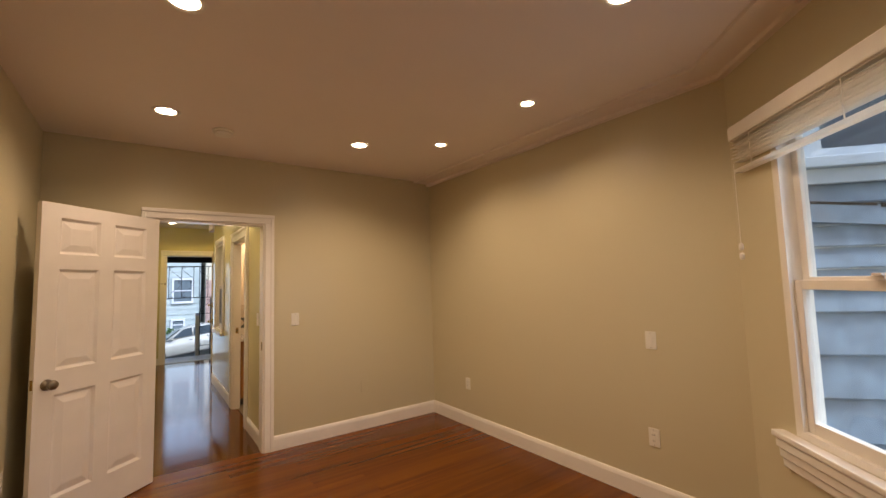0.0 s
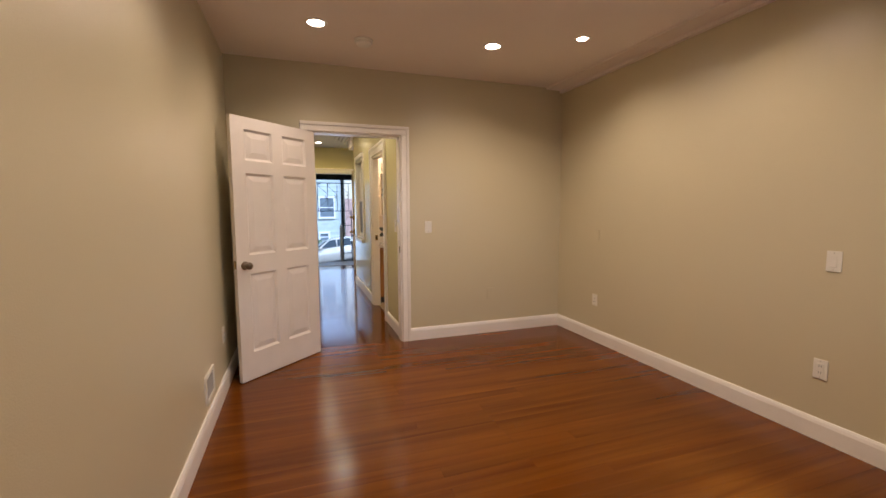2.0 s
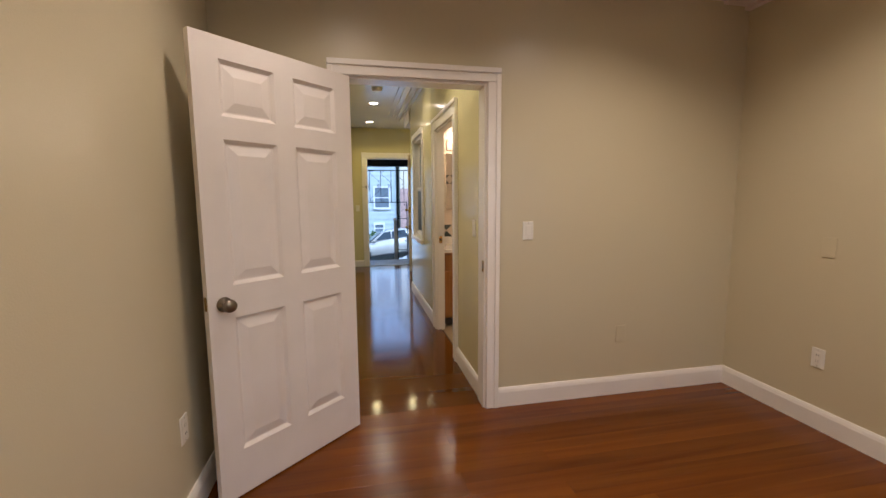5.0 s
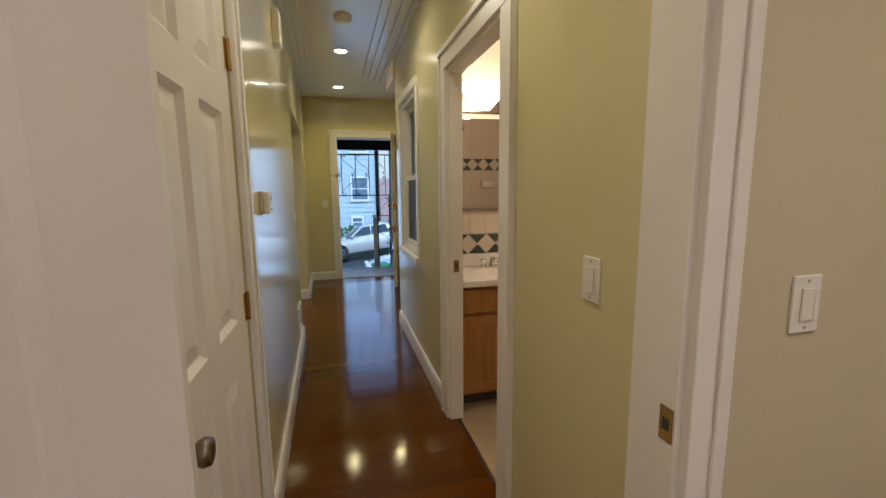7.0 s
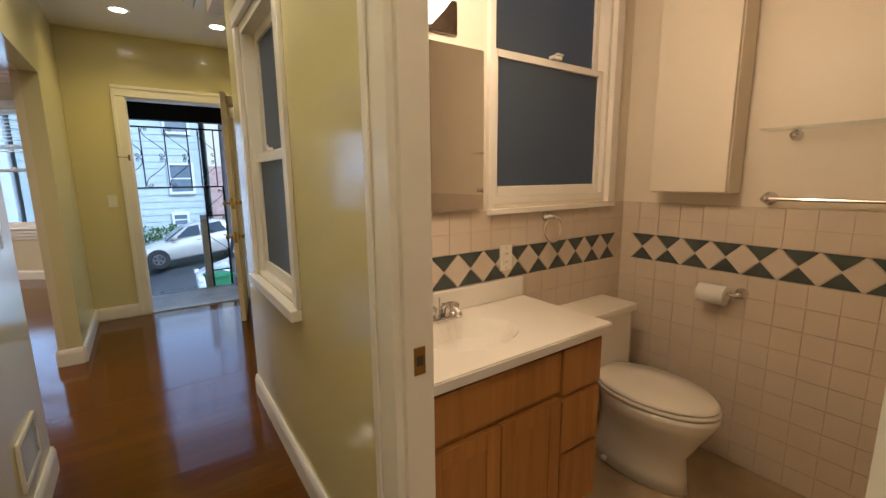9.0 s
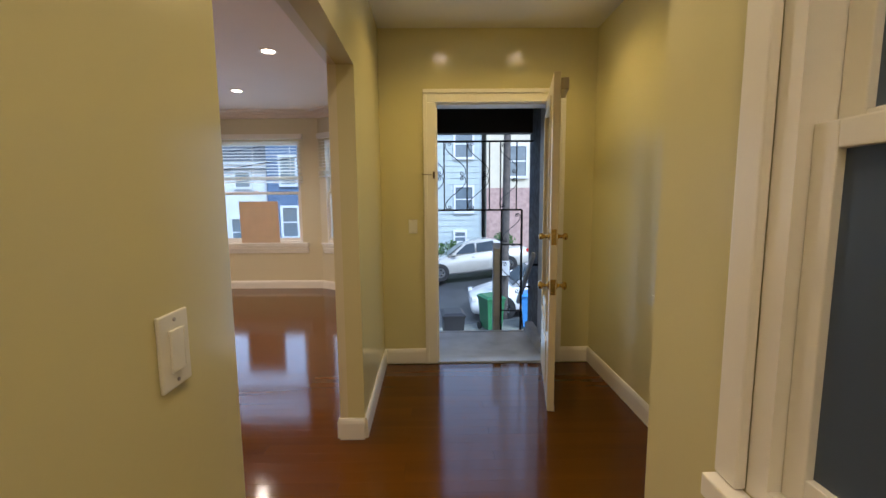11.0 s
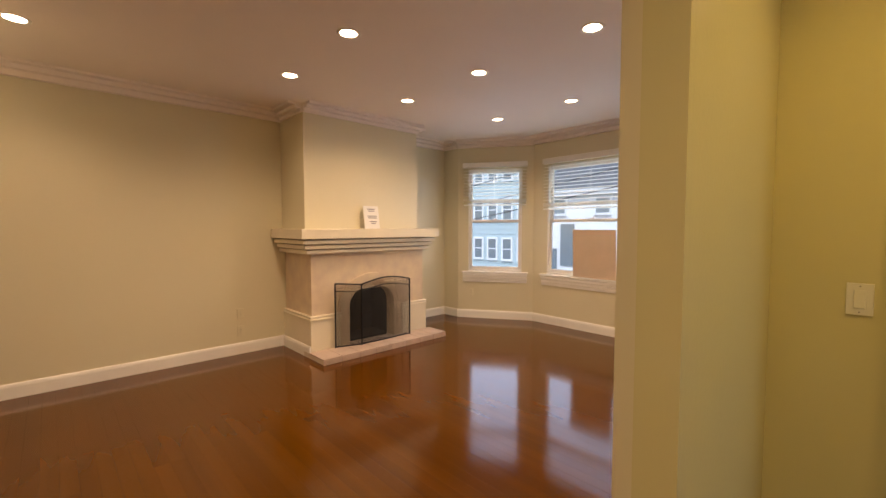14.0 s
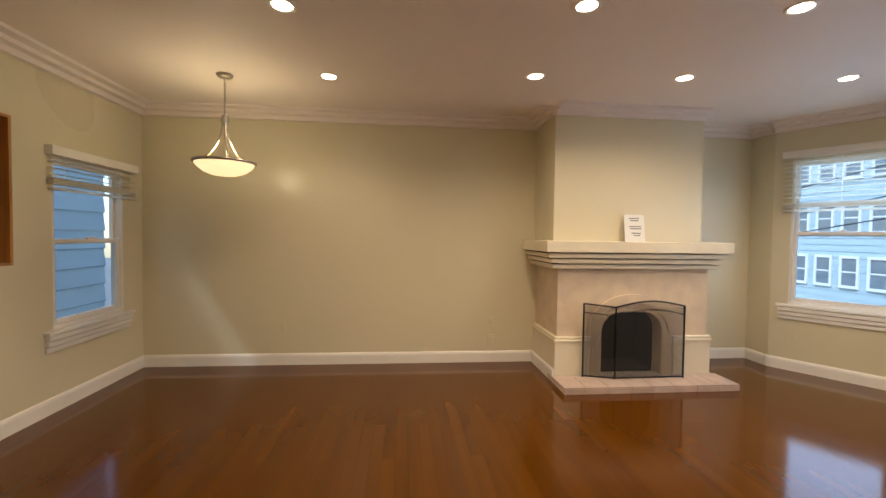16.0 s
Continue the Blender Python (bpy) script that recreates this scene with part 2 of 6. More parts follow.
_tl.inputs["Color"].default_value = (0.9, 0.87, 0.80, 1)
_mx = BLIND.node_tree.nodes.new("ShaderNodeMixShader")
_mx.inputs["Fac"].default_value = 0.85
BLIND.node_tree.links.new(BLIND.node_tree.nodes["Principled BSDF"].outputs["BSDF"], _mx.inputs[1])
BLIND.node_tree.links.new(_tl.outputs["BSDF"], _mx.inputs[2])
BLIND.node_tree.links.new(_mx.outputs["Shader"], BLIND.node_tree.nodes["Material Output"].inputs["Surface"])
LAMPGLOW = glow("lamp_lens_glow", (1.0, 0.86, 0.66), 7.0)
SHADEGLOW = glow("alabaster_bowl_glow", (1.0, 0.80, 0.46), 0.35)
SCONCEGLOW = glow("sconce_glass_glow", (1.0, 0.82, 0.62), 1.6)
SIDING = material("weathered_blue_white_siding", (0.30, 0.385, 0.47), rough=0.7, vary=0.12, scale=7, bump=0.05, color2=(0.20, 0.245, 0.29))
POLEWOOD = material("rotten_dark_wood", (0.10, 0.075, 0.055), rough=0.9, vary=0.3, scale=12, bump=0.1)
OLDTRIM = material("old_white_outdoor_trim", (0.55, 0.60, 0.64), rough=0.6, vary=0.08, scale=6, bump=0.03)
CEDAR = material("pale_green_siding", (0.42, 0.54, 0.56), rough=0.7, vary=0.06, bump=0.03)
STUCCO = material("dark_grey_stucco", (0.20, 0.225, 0.26), rough=0.85, vary=0.25, scale=18, bump=0.35, fine=45)
PORCHGREY = material("grey_porch_paint", (0.50, 0.53, 0.56), rough=0.45, vary=0.15, scale=5, bump=0.04)
PORCHBLACK = material("near_black_porch_ceiling", (0.012, 0.012, 0.016), rough=0.6, bump=0.02)
CONCRETE = material("damp_concrete", (0.23, 0.24, 0.20), rough=0.6, vary=0.15, scale=2, bump=0.06, fine=50)
ASPHALT = material("wet_asphalt", (0.07, 0.075, 0.08), rough=0.4, vary=0.2, scale=1.5, bump=0.08, fine=80)


# ---- building helpers ----
def box(bm, x0, y0, z0, x1, y1, z1, m=None):
    vs = [bm.verts.new((x, y, z)) for z in (z0, z1) for y in (y0, y1) for x in (x0, x1)]
    if m is not None:
        for v in vs:
            v.co = m @ v.co
    for f in ((0, 2, 3, 1), (4, 5, 7, 6), (0, 1, 5, 4), (2, 6, 7, 3), (0, 4, 6, 2), (1, 3, 7, 5)):
        bm.faces.new([vs[i] for i in f])
    return vs


def boxes(*list_of_boxes, bevel=0.0, m=None):
    bm = bmesh.new()
    for b in list_of_boxes:
        box(bm, *b, m=m)
    if bevel:
        bmesh.ops.bevel(bm, geom=bm.edges[:], offset=bevel, segments=2, profile=0.6, affect="EDGES")
    return bm


def tube(bm, a, b, r, seg=12, r2=None):
    a, b = Vector(a), Vector(b)
    q = (b - a).to_track_quat("Z", "Y").to_matrix()
    r2 = r if r2 is None else r2
    lo = [bm.verts.new(a + q @ Vector((r * math.cos(2 * math.pi * i / seg), r * math.sin(2 * math.pi * i / seg), 0))) for i in range(seg)]
    hi = [bm.verts.new(b + q @ Vector((r2 * math.cos(2 * math.pi * i / seg), r2 * math.sin(2 * math.pi * i / seg), 0))) for i in range(seg)]
    for i in range(seg):
        bm.faces.new((lo[i], lo[(i + 1) % seg], hi[(i + 1) % seg], hi[i]))
    bm.faces.new(lo[::-1])
    bm.faces.new(hi)
    return bm


def rod(points, r, seg=8):
    """A bent rod through the given points."""
    bm = bmesh.new()
    pts = [Vector(p) for p in points]
    rings = []
    for i, p in enumerate(pts):
        d = (pts[min(i + 1, len(pts) - 1)] - pts[max(i - 1, 0)]).normalized()
        q = d.to_track_quat("Z", "Y").to_matrix()
        rings.append([bm.verts.new(p + q @ Vector((r * math.cos(2 * math.pi * k / seg), r * math.sin(2 * math.pi * k / seg), 0))) for k in range(seg)])
    for a, b in zip(rings, rings[1:]):
        off = min(range(seg), key=lambda o: (a[0].co - b[o].co).length)
        for k in range(seg):
            bm.faces.new((a[k], a[(k + 1) % seg], b[(k + 1 + off) % seg], b[(k + off) % seg]))
    bm.faces.new(rings[0][::-1])
    bm.faces.new(rings[-1])
    return bm


def lathe(profile, seg=28, centre=(0, 0, 0), sx=1.0, sy=1.0):
    """A turned shape from (radius, height) pairs."""
    bm = bmesh.new()
    c = Vector(centre)
    rings = []
    for r, z in profile:
        rings.append([bm.verts.new(c + Vector((sx * r * math.cos(2 * math.pi * k / seg), sy * r * math.sin(2 * math.pi * k / seg), z))) for k in range(seg)])
    for a, b in zip(rings, rings[1:]):
        for k in range(seg):
            bm.faces.new((a[k], a[(k + 1) % seg], b[(k + 1) % seg], b[k]))
    bm.faces.new(rings[0][::-1])
    bm.faces.new(rings[-1])
    return bm


def loft(rings, closed_ends=True):
    """A skin over rings of equally many points."""
    bm = bmesh.new()
    rs = [[bm.verts.new(p) for p in ring] for ring in rings]
    n = len(rs[0])
    for a, b in zip(rs, rs[1:]):
        for k in range(n):
            bm.faces.new((a[k], a[(k + 1) % n], b[(k + 1) % n], b[k]))
    if closed_ends:
        bm.faces.new(rs[0][::-1])
        bm.faces.new(rs[-1])
    return bm


def prism(outline, y0, y1, axis="y"):
    """An outline of (u, z) pairs pushed along an axis."""
    bm = bmesh.new()
    mk = (lambda u, w, z: (u, w, z)) if axis == "y" else (lambda u, w, z: (w, u, z))
    a = [bm.verts.new(mk(u, y0, z)) for u, z in outline]
    b = [bm.verts.new(mk(u, y1, z)) for u, z in outline]
    n = len(a)
    for k in range(n):
        bm.faces.new((a[k], a[(k + 1) % n], b[(k + 1) % n], b[k]))
    bm.faces.new(a[::-1])
    bm.faces.new(b)
    return bm


def finish(name, bm, mat, smooth=False, m=None):
    if m is not None:
        bm.transform(m)
    bmesh.ops.recalc_face_normals(bm, faces=bm.faces[:])
    me = bpy.data.meshes.new(name)
    bm.to_mesh(me)
    bm.free()
    me.materials.append(mat)
    if smooth:
        for p in me.polygons:
            p.use_smooth = True
    return me


def part(name, bm, mat, parent, label="", smooth=False, m=None):
    ob = new(name, finish(name, bm, mat, smooth, m))
    ob.parent = parent
    if label:
        tagged(ob, label=label)
    return ob


def thing(name, at, label, category, group="", kind=""):
    ob = new(name)
    ob.empty_display_size = 0.1
    ob.matrix_basis = at if isinstance(at, Matrix) else Matrix.Translation(at)
    return tagged(ob, label, category, group, kind)


def setting(name, bm, mat, label, category, smooth=False):
    ob = new(name, finish(name, bm, mat, smooth))
    return tagged(ob, label, category, kind="structure")


def frame_of(p, q):
    """Local x runs from p to q along a wall's face; local y points to the right of that way."""
    p, q = Vector((*p, 0)), Vector((*q, 0))
    x = (q - p).normalized()
    y = Vector((x.y, -x.x, 0))
    m = Matrix((x, -y, Vector((0, 0, 1)))).transposed().to_4x4()
    m.translation = p
    return m, (q - p).length


def pierced(length, z0, z1, openings, place, start=0.0):
    """One closed slab with openings; place(s, d, z) maps along, through (0 to 1) and up into the world."""
    ss = sorted({start, start + length} | {v for o in openings for v in o[:2]})
    zs = sorted({z0, z1} | {max(o[2], z0) for o in openings} | {min(o[3], z1) for o in openings})
    bm = bmesh.new()
    verts = {}

    def v(i, d, k):
        if (i, d, k) not in verts:
            verts[(i, d, k)] = bm.verts.new(place(ss[i], d, zs[k]))
        return verts[(i, d, k)]

    def solid(i, k):
        if not (0 <= i < len(ss) - 1 and 0 <= k < len(zs) - 1):
            return False
        sm, zm = (ss[i] + ss[i + 1]) / 2, (zs[k] + zs[k + 1]) / 2
        return not any(o[0] < sm < o[1] and o[2] < zm < o[3] for o in openings)

    for i in range(len(ss) - 1):
        for k in range(len(zs) - 1):
            if not solid(i, k):
                continue
            for d in (0, 1):
                bm.faces.new((v(i, d, k), v(i + 1, d, k), v(i + 1, d, k + 1), v(i, d, k + 1)))
            if not solid(i - 1, k):
                bm.faces.new((v(i, 0, k), v(i, 1, k), v(i, 1, k + 1), v(i, 0, k + 1)))
            if not solid(i + 1, k):
                bm.faces.new((v(i + 1, 0, k), v(i + 1, 1, k), v(i + 1, 1, k + 1), v(i + 1, 0, k + 1)))
            if not solid(i, k - 1):
                bm.faces.new((v(i, 0, k), v(i + 1, 0, k), v(i + 1, 1, k), v(i, 1, k)))
            if not solid(i, k + 1):
                bm.faces.new((v(i, 0, k + 1), v(i + 1, 0, k + 1), v(i + 1, 1, k + 1), v(i, 1, k + 1)))
    return bm


def wall(name, p, q, z1, thick, openings, mat, label, z0=-0.12):
    """A wall whose room face runs from p to q with the room on the right hand; thickness goes left."""
    m, n = frame_of(p, q)
    holes = [(a, b, z0 - 1 if lo < z0 + 0.13 else lo, hi) for a, b, lo, hi in openings]
    return setting(name, pierced(n, z0, z1, holes, lambda u, d, z: m @ Vector((u, d * thick, z))), mat, label, "wall")


def baseboard(p, q, h=0.127, d=0.018, mat=None):
    m, n = frame_of(p, q)
    bm = prism([(0, 0.0), (-d, 0.0), (-d, h - 0.03), (-d * 0.75, h - 0.012), (-d * 0.4, h), (0, h)], 0, n, axis="x")
    bm.transform(m)
    return setting("baseboard", bm, mat or TRIM, "white painted wooden baseboard along the wall", "baseboard")


def crown(p, q, z, steps=((0.05, 0.10), (0.12, 0.055), (0.20, 0.02)), mat=None):
    """Stepped cove trim under the ceiling."""
    m, n = frame_of(p, q)
    drop = 0.0022 * (len([o for o in bpy.data.objects if o.name.startswith("trim")]) % 4)
    steps = tuple((d, h + drop) for d, h in steps)
    out = [(0, z + 0.02)]
    out.append((-steps[-1][0], z + 0.02))
    for d, h in reversed(steps):
        out.append((-d, z - h))
        nxt = [s for s in steps if s[0] < d]
        out.append((-(nxt[-1][0] if nxt else 0), z - h))
    bm = prism(out, 0, n, axis="x")
    bm.transform(m)
    return setting("trim", bm, mat or CEIL, "stepped plaster cove trim under the ceiling", "trim")


def casing(m, s0, s1, z1, w=0.1, d=0.022, z0=0.0, mat=None, wl=None):
    """Door or window trim on a wall's face, in the wall's own frame."""
    mat = mat or TRIM
    t = thing("trim", m, "white painted wooden casing round an opening", "trim", kind="structure")
    wl = wl or w
    part("jamb_trim", boxes((s0 - wl, -d, z0, s0, 0, z1), (s0 - wl, -d - 0.008, z0, s0 - wl + 0.03, -d, z1 + w - 0.03), bevel=0.004), mat, t)
    part("jamb_trim", boxes((s1, -d, z0, s1 + w, 0, z1), (s1 + w - 0.03, -d - 0.008, z0, s1 + w, -d, z1 + w - 0.03), bevel=0.004), mat, t)
    part("head_trim", boxes((s0 - wl, -d, z1 + 0.001, s1 + w, 0, z1 + w), (s0 - wl, -d - 0.012, z1 + w - 0.029, s1 + w, -d, z1 + w + 0.002), bevel=0.004), mat, t)
    return t


def lining(m, s0, s1, z1, y0, y1, t=0.02, z0=0.0, mat=None, bottom=False):
    """Boards that line an opening through a wall."""
    bs = [(s0 - 0.003, y0, z0, s0 + t, y1, z1 - t), (s1 - t, y0, z0, s1 + 0.003, y1, z1 - t), (s0 - 0.003, y0, z1 - t, s1 + 0.003, y1, z1 + 0.003)]
    if bottom:
        bs.append((s0 + t, y0, z0 - 0.003, s1 - t, y1, z0 + t))
    bm = boxes(*bs)
    bm.transform(m)
    return setting("trim", bm, mat or TRIM, "white painted lining boards of an opening", "trim")

# ---- plan, metres ----
BX0, BX1, BY0, BY1 = -0.338, 3.015, -0.75, 4.27      # bedroom
BEDH, HALLH, LIVH = 2.64, 2.75, 2.78
HX0, HX1 = 0.258, 1.193                               # hall faces
LX0, LX1, LY0 = -4.51, 0.05, 6.00                   # living room
FY = 10.36                                          # front door wall
EX1 = 1.93                                          # entry's far wall
BAYA, BAYB, BAYC, BAYD = (-4.19, 12.99), (-3.20, 13.62), (-1.22, 13.56), (-0.30, 12.97)
BTX, BTY0, BTY = 2.93, 4.47, 6.50                   # bathroom



def hx(y):
    """The left hall wall runs slightly out of true."""
    return 0.283 - 0.0186 * (y - 4.39)


# ---- floors and ceilings ----
setting("floor", boxes((BX0 - 0.2, BY0 - 0.2, -0.14, BX1 + 0.2, BY1 + 0.12, -0.014), (LX0 - 0.2, LY0 - 0.2, -0.14, HX1 + 0.06, FY + 0.02, -0.0141),
                       (LX0 - 0.1, FY + 0.02, -0.14, LX1 + 0.07, 13.8, -0.0142), (LX1, BY1 + 0.12, -0.14, HX1 + 0.06, LY0 - 0.2, -0.0143),
                       (HX1 + 0.06, 7.95, -0.14, EX1 + 0.1, FY + 0.02, -0.0144)), SUBFLOOR, "dark underlay showing in floorboard joints", "floor")
setting("ceiling", boxes((BX0 - 0.1, BY0 - 0.2, BEDH, BX1 + 0.3, BY1 + 0.06, BEDH + 0.1)), CEIL, "smooth painted bedroom ceiling", "ceiling")
setting("ceiling", boxes((LX1 + 0.046, BY1 + 0.06, HALLH, EX1 + 0.1, FY + 0.1, HALLH + 0.1)), HALLCEIL, "smooth painted hallway ceiling", "ceiling")
setting("ceiling", boxes((LX0 - 0.1, LY0 - 0.1, LIVH, LX1 + 0.045, 13.75, LIVH + 0.1)), CEIL, "smooth painted living room ceiling", "ceiling")

# ---- bedroom walls ----
D0, D1, DH = 0.29, 1.18, 2.045
wall("wall_bedroom_front", (BX0, BY1), (BX1, BY1), BEDH, 0.06, [(D0 - BX0, D1 - BX0, 0, DH)], SAGE, "sage beige painted bedroom wall with a doorway")
wall("wall_hall_back", (HX1, BY1 + 0.12), (HX0, BY1 + 0.12), HALLH, 0.06, [(HX1 - D1, HX1 - D0, 0, DH)], HALLPAINT, "pale yellow painted wall round the bedroom doorway")
wall("wall_bedroom_left", (BX0, BY0), (BX0, BY1), BEDH, 0.1, [], SAGE, "sage beige painted bedroom wall")
KX, KY = 3.015, 1.15
WDIR = Vector((-0.675, -0.738))
WEND = (KX + 2.55 * WDIR.x, KY + 2.55 * WDIR.y)
wall("wall_bedroom_right", (BX1, BY1), (BX1, KY), BEDH, 0.12, [], SAGE, "sage beige painted bedroom wall")
BW0, BW1, BWZ0, BWZ1 = 0.34, 1.34, 0.70, 2.20
wall("wall_bedroom_window", (KX, KY), WEND, BEDH, 0.12, [(BW0, BW1, BWZ0, BWZ1)], SAGE, "slanting sage beige bedroom wall with a window")
wall("wall_bedroom_back", WEND, (BX0, WEND[1]), BEDH, 0.1, [], SAGE, "plain sage beige bedroom wall")
baseboard((D1 + 0.08, BY1), (BX1, BY1))
baseboard((BX0, BY1), (D0 - 0.035, BY1))
baseboard((BX0, WEND[1]), (BX0, BY1))
baseboard((BX1, BY1), (BX1, KY))
baseboard((KX, KY), WEND)
mB, _ = frame_of((BX0, BY1), (BX1, BY1))
casing(mB, D0 - BX0, D1 - BX0, DH, w=0.08, wl=0.035)
lining(mB, D0 - BX0, D1 - BX0, DH, -0.002, 0.122, t=0.015)
mHB, _ = frame_of((HX1, BY1 + 0.12), (HX0, BY1 + 0.12))

for a, b in (((BX1, BY1), (BX1, KY)), ((KX, KY), WEND)):
    crown(a, b, BEDH, steps=((0.04, 0.04), (0.21, 0.015)))

# ---- hall walls ----
LO0, LO1, LOH = 7.70, 9.21, 2.12                     # opening between hall and living room
CL0, CL1 = 4.43, 5.15                                # closet door
YB = BY1 + 0.12
XBK = LX1 + 0.047
bm = pierced(FY - YB, -0.12, HALLH, [(CL0, CL1, -1, 2.03), (LO0, LO1, -1, LOH)], lambda y, d, z: (hx(y) if d else XBK, y, z), start=YB)
setting("wall_hall_left", bm, HALLPAINT, "glossy pale yellow hallway wall with a wide opening", "wall")
wall("wall_living_right", (LX1, 13.0), (LX1, LY0), LIVH, 0.047, [(13.0 - LO1, 13.0 - LO0, 0, LOH)], LIVPAINT, "sage beige living room wall with a wide opening")
setting("wall_closet", boxes((-0.35, BY1 + 0.12, -0.1, -0.30, LY0 - 0.1, HALLH), (-0.3, 5.36, -0.1, XBK - 0.002, 5.41, HALLH)), SAGE, "plain closet wall", "wall")
BD0, BD1, BDH = 5.17, 5.965, 2.03                     # bathroom doorway
HW0, HW1, HWZ0, HWZ1 = 6.85, 7.58, 0.86, 2.14        # hall window
HE = 7.93                                            # end of the hall's right wall
wall("wall_hall_right", (HX1, HE), (HX1, BY1 + 0.12), HALLH, 0.07,
     [(HE - HW1, HE - HW0, HWZ0, HWZ1), (HE - BD1, HE - BD0, 0, BDH)], HALLPAINT, "glossy pale yellow hallway wall with a bathroom doorway and a window")
wall("wall_entry_back", (EX1, HE), (HX1 + 0.072, HE - 0.003), HALLH, 0.12, [], HALLPAINT, "pale yellow entry wall")
wall("wall_entry_right", (EX1, FY), (EX1, HE), HALLH, 0.12, [], HALLPAINT, "pale yellow entry wall with an access panel")
FD0, FD1, FDH = 0.625, 1.58, 2.175
wall("wall_front", (XBK, FY), (EX1, FY), HALLH, 0.14, [(FD0 - XBK, FD1 - XBK, 0, FDH)], HALLPAINT, "pale yellow entry wall with the front doorway")
setting("ceiling_bulkhead", boxes((HX1 - 0.02, HE + 0.004, 2.46, EX1, HE + 0.55, HALLH)), CEIL, "dropped plaster bulkhead over the entry", "bulkhead")
crown((hx(YB), YB), (hx(8.62), 8.62), HALLH, steps=((0.035, 0.095), (0.085, 0.062), (0.135, 0.036), (0.18, 0.015)), mat=HALLCEIL)
crown((HX1, 9.0), (HX1, BY1 + 0.12), HALLH, steps=((0.04, 0.105), (0.10, 0.068), (0.165, 0.038), (0.23, 0.015)), mat=HALLCEIL)
mHL, _ = frame_of((hx(YB), YB), (hx(FY), FY))
casing(mHL, CL0 - YB, CL1 - YB, 2.03, w=0.07, wl=0.032)
mHR, _ = frame_of((HX1, HE), (HX1, BY1 + 0.12))
casing(mHR, HE - BD1, HE - BD0, BDH, w=0.112)
lining(mHR, HE - BD1, HE - BD0, BDH, -0.002, 0.076)
mF, _ = frame_of((XBK, FY), (EX1, FY))
casing(mF, FD0 - XBK, FD1 - XBK, FDH, w=0.10, d=0.028)
lining(mF, FD0 - XBK, FD1 - XBK, FDH, -0.002, 0.142, t=0.015)
baseboard((hx(CL1 + 0.07), CL1 + 0.07), (hx(LO0), LO0))
baseboard((hx(LO1), LO1), (hx(FY), FY))
baseboard((LX1, LO1), (hx(LO1), LO1))
baseboard((hx(LO0), LO0), (LX1, LO0))
baseboard((hx(FY), FY), (FD0 - 0.1, FY))
baseboard((FD1 + 0.1, FY), (EX1, FY))
baseboard((EX1, FY), (EX1, HE))
baseboard((HX1, HE), (HX1, BD1 + 0.11))
baseboard((HX1, BD0 - 0.11), (HX1, BY1 + 0.12))
baseboard((EX1, HE), (HX1, HE))

# ---- living room walls ----
PT0, PT1, PTZ0, PTZ1 = -3.03, -1.9, 1.20, 2.26       # pass-through with wooden lining
LW0, LW1, LWZ0, LWZ1 = -4.20, -3.36, 0.66, 2.04      # side window
wall("wall_living_back", (LX1, LY0), (LX0, LY0), LIVH, 0.1, [(LX1 - PT1, LX1 - PT0, PTZ0, PTZ1), (LX1 - LW1, LX1 - LW0, LWZ0, LWZ1)], LIVPAINT, "sage beige living room wall with a window")
wall("wall_living_left", (LX0, LY0), (LX0, 12.99), LIVH, 0.1, [], LIVPAINT, "long sage beige living room wall")
wall("wall_bay_return", (LX0, 12.99), BAYA, LIVH, 0.1, [], LIVPAINT, "short sage beige wall beside the bay")
AS0, AS1, WZ0, WZ1 = 0.165, 1.0, 0.745, 2.34
mA, nA = frame_of(BAYA, BAYB)
mC, nC = frame_of(BAYB, BAYC)
CS0, CS1 = 0.25, 1.68
mD, nD = frame_of(BAYC, BAYD)
DS0, DS1 = 0.14, 0.94
wall("wall_bay_side", BAYA, BAYB, LIVH, 0.1, [(AS0, AS1, WZ0, WZ1)], LIVPAINT, "slanting sage beige bay wall with a window")
wall("wall_bay_front", BAYB, BAYC, LIVH, 0.1, [(CS0, CS1, WZ0, WZ1)], LIVPAINT, "sage beige bay wall with a wide window")
wall("wall_bay_other_side", BAYC, BAYD, LIVH, 0.1, [(DS0, DS1, WZ0, WZ1)], LIVPAINT, "slanting sage beige bay wall")
wall("wall_bay_other_return", BAYD, (LX1, 12.97), LIVH, 0.1, [], LIVPAINT, "short sage beige wall beside the bay")
for a, b in (((LX1, LY0), (LX0, LY0)), ((LX0, LY0), (LX0, 10.32)), ((LX0, 11.96), (LX0, 12.99)), ((LX0, 12.99), BAYA), (BAYA, BAYB), (BAYB, BAYC), (BAYC, BAYD), (BAYD, (LX1, 12.97)), ((LX1, 12.97), (LX1, LO1)), ((LX1, LO0), (LX1, LY0))):
    baseboard(a, b)
for a, b in (((LX1, LY0), (LX0, LY0)), ((LX0, LY0), (LX0, 10.32)), ((LX0, 11.96), (LX0, 12.99)), ((LX0, 12.99), BAYA), (BAYA, BAYB), (BAYB, BAYC), (BAYC, BAYD)):
    crown(a, b, LIVH)


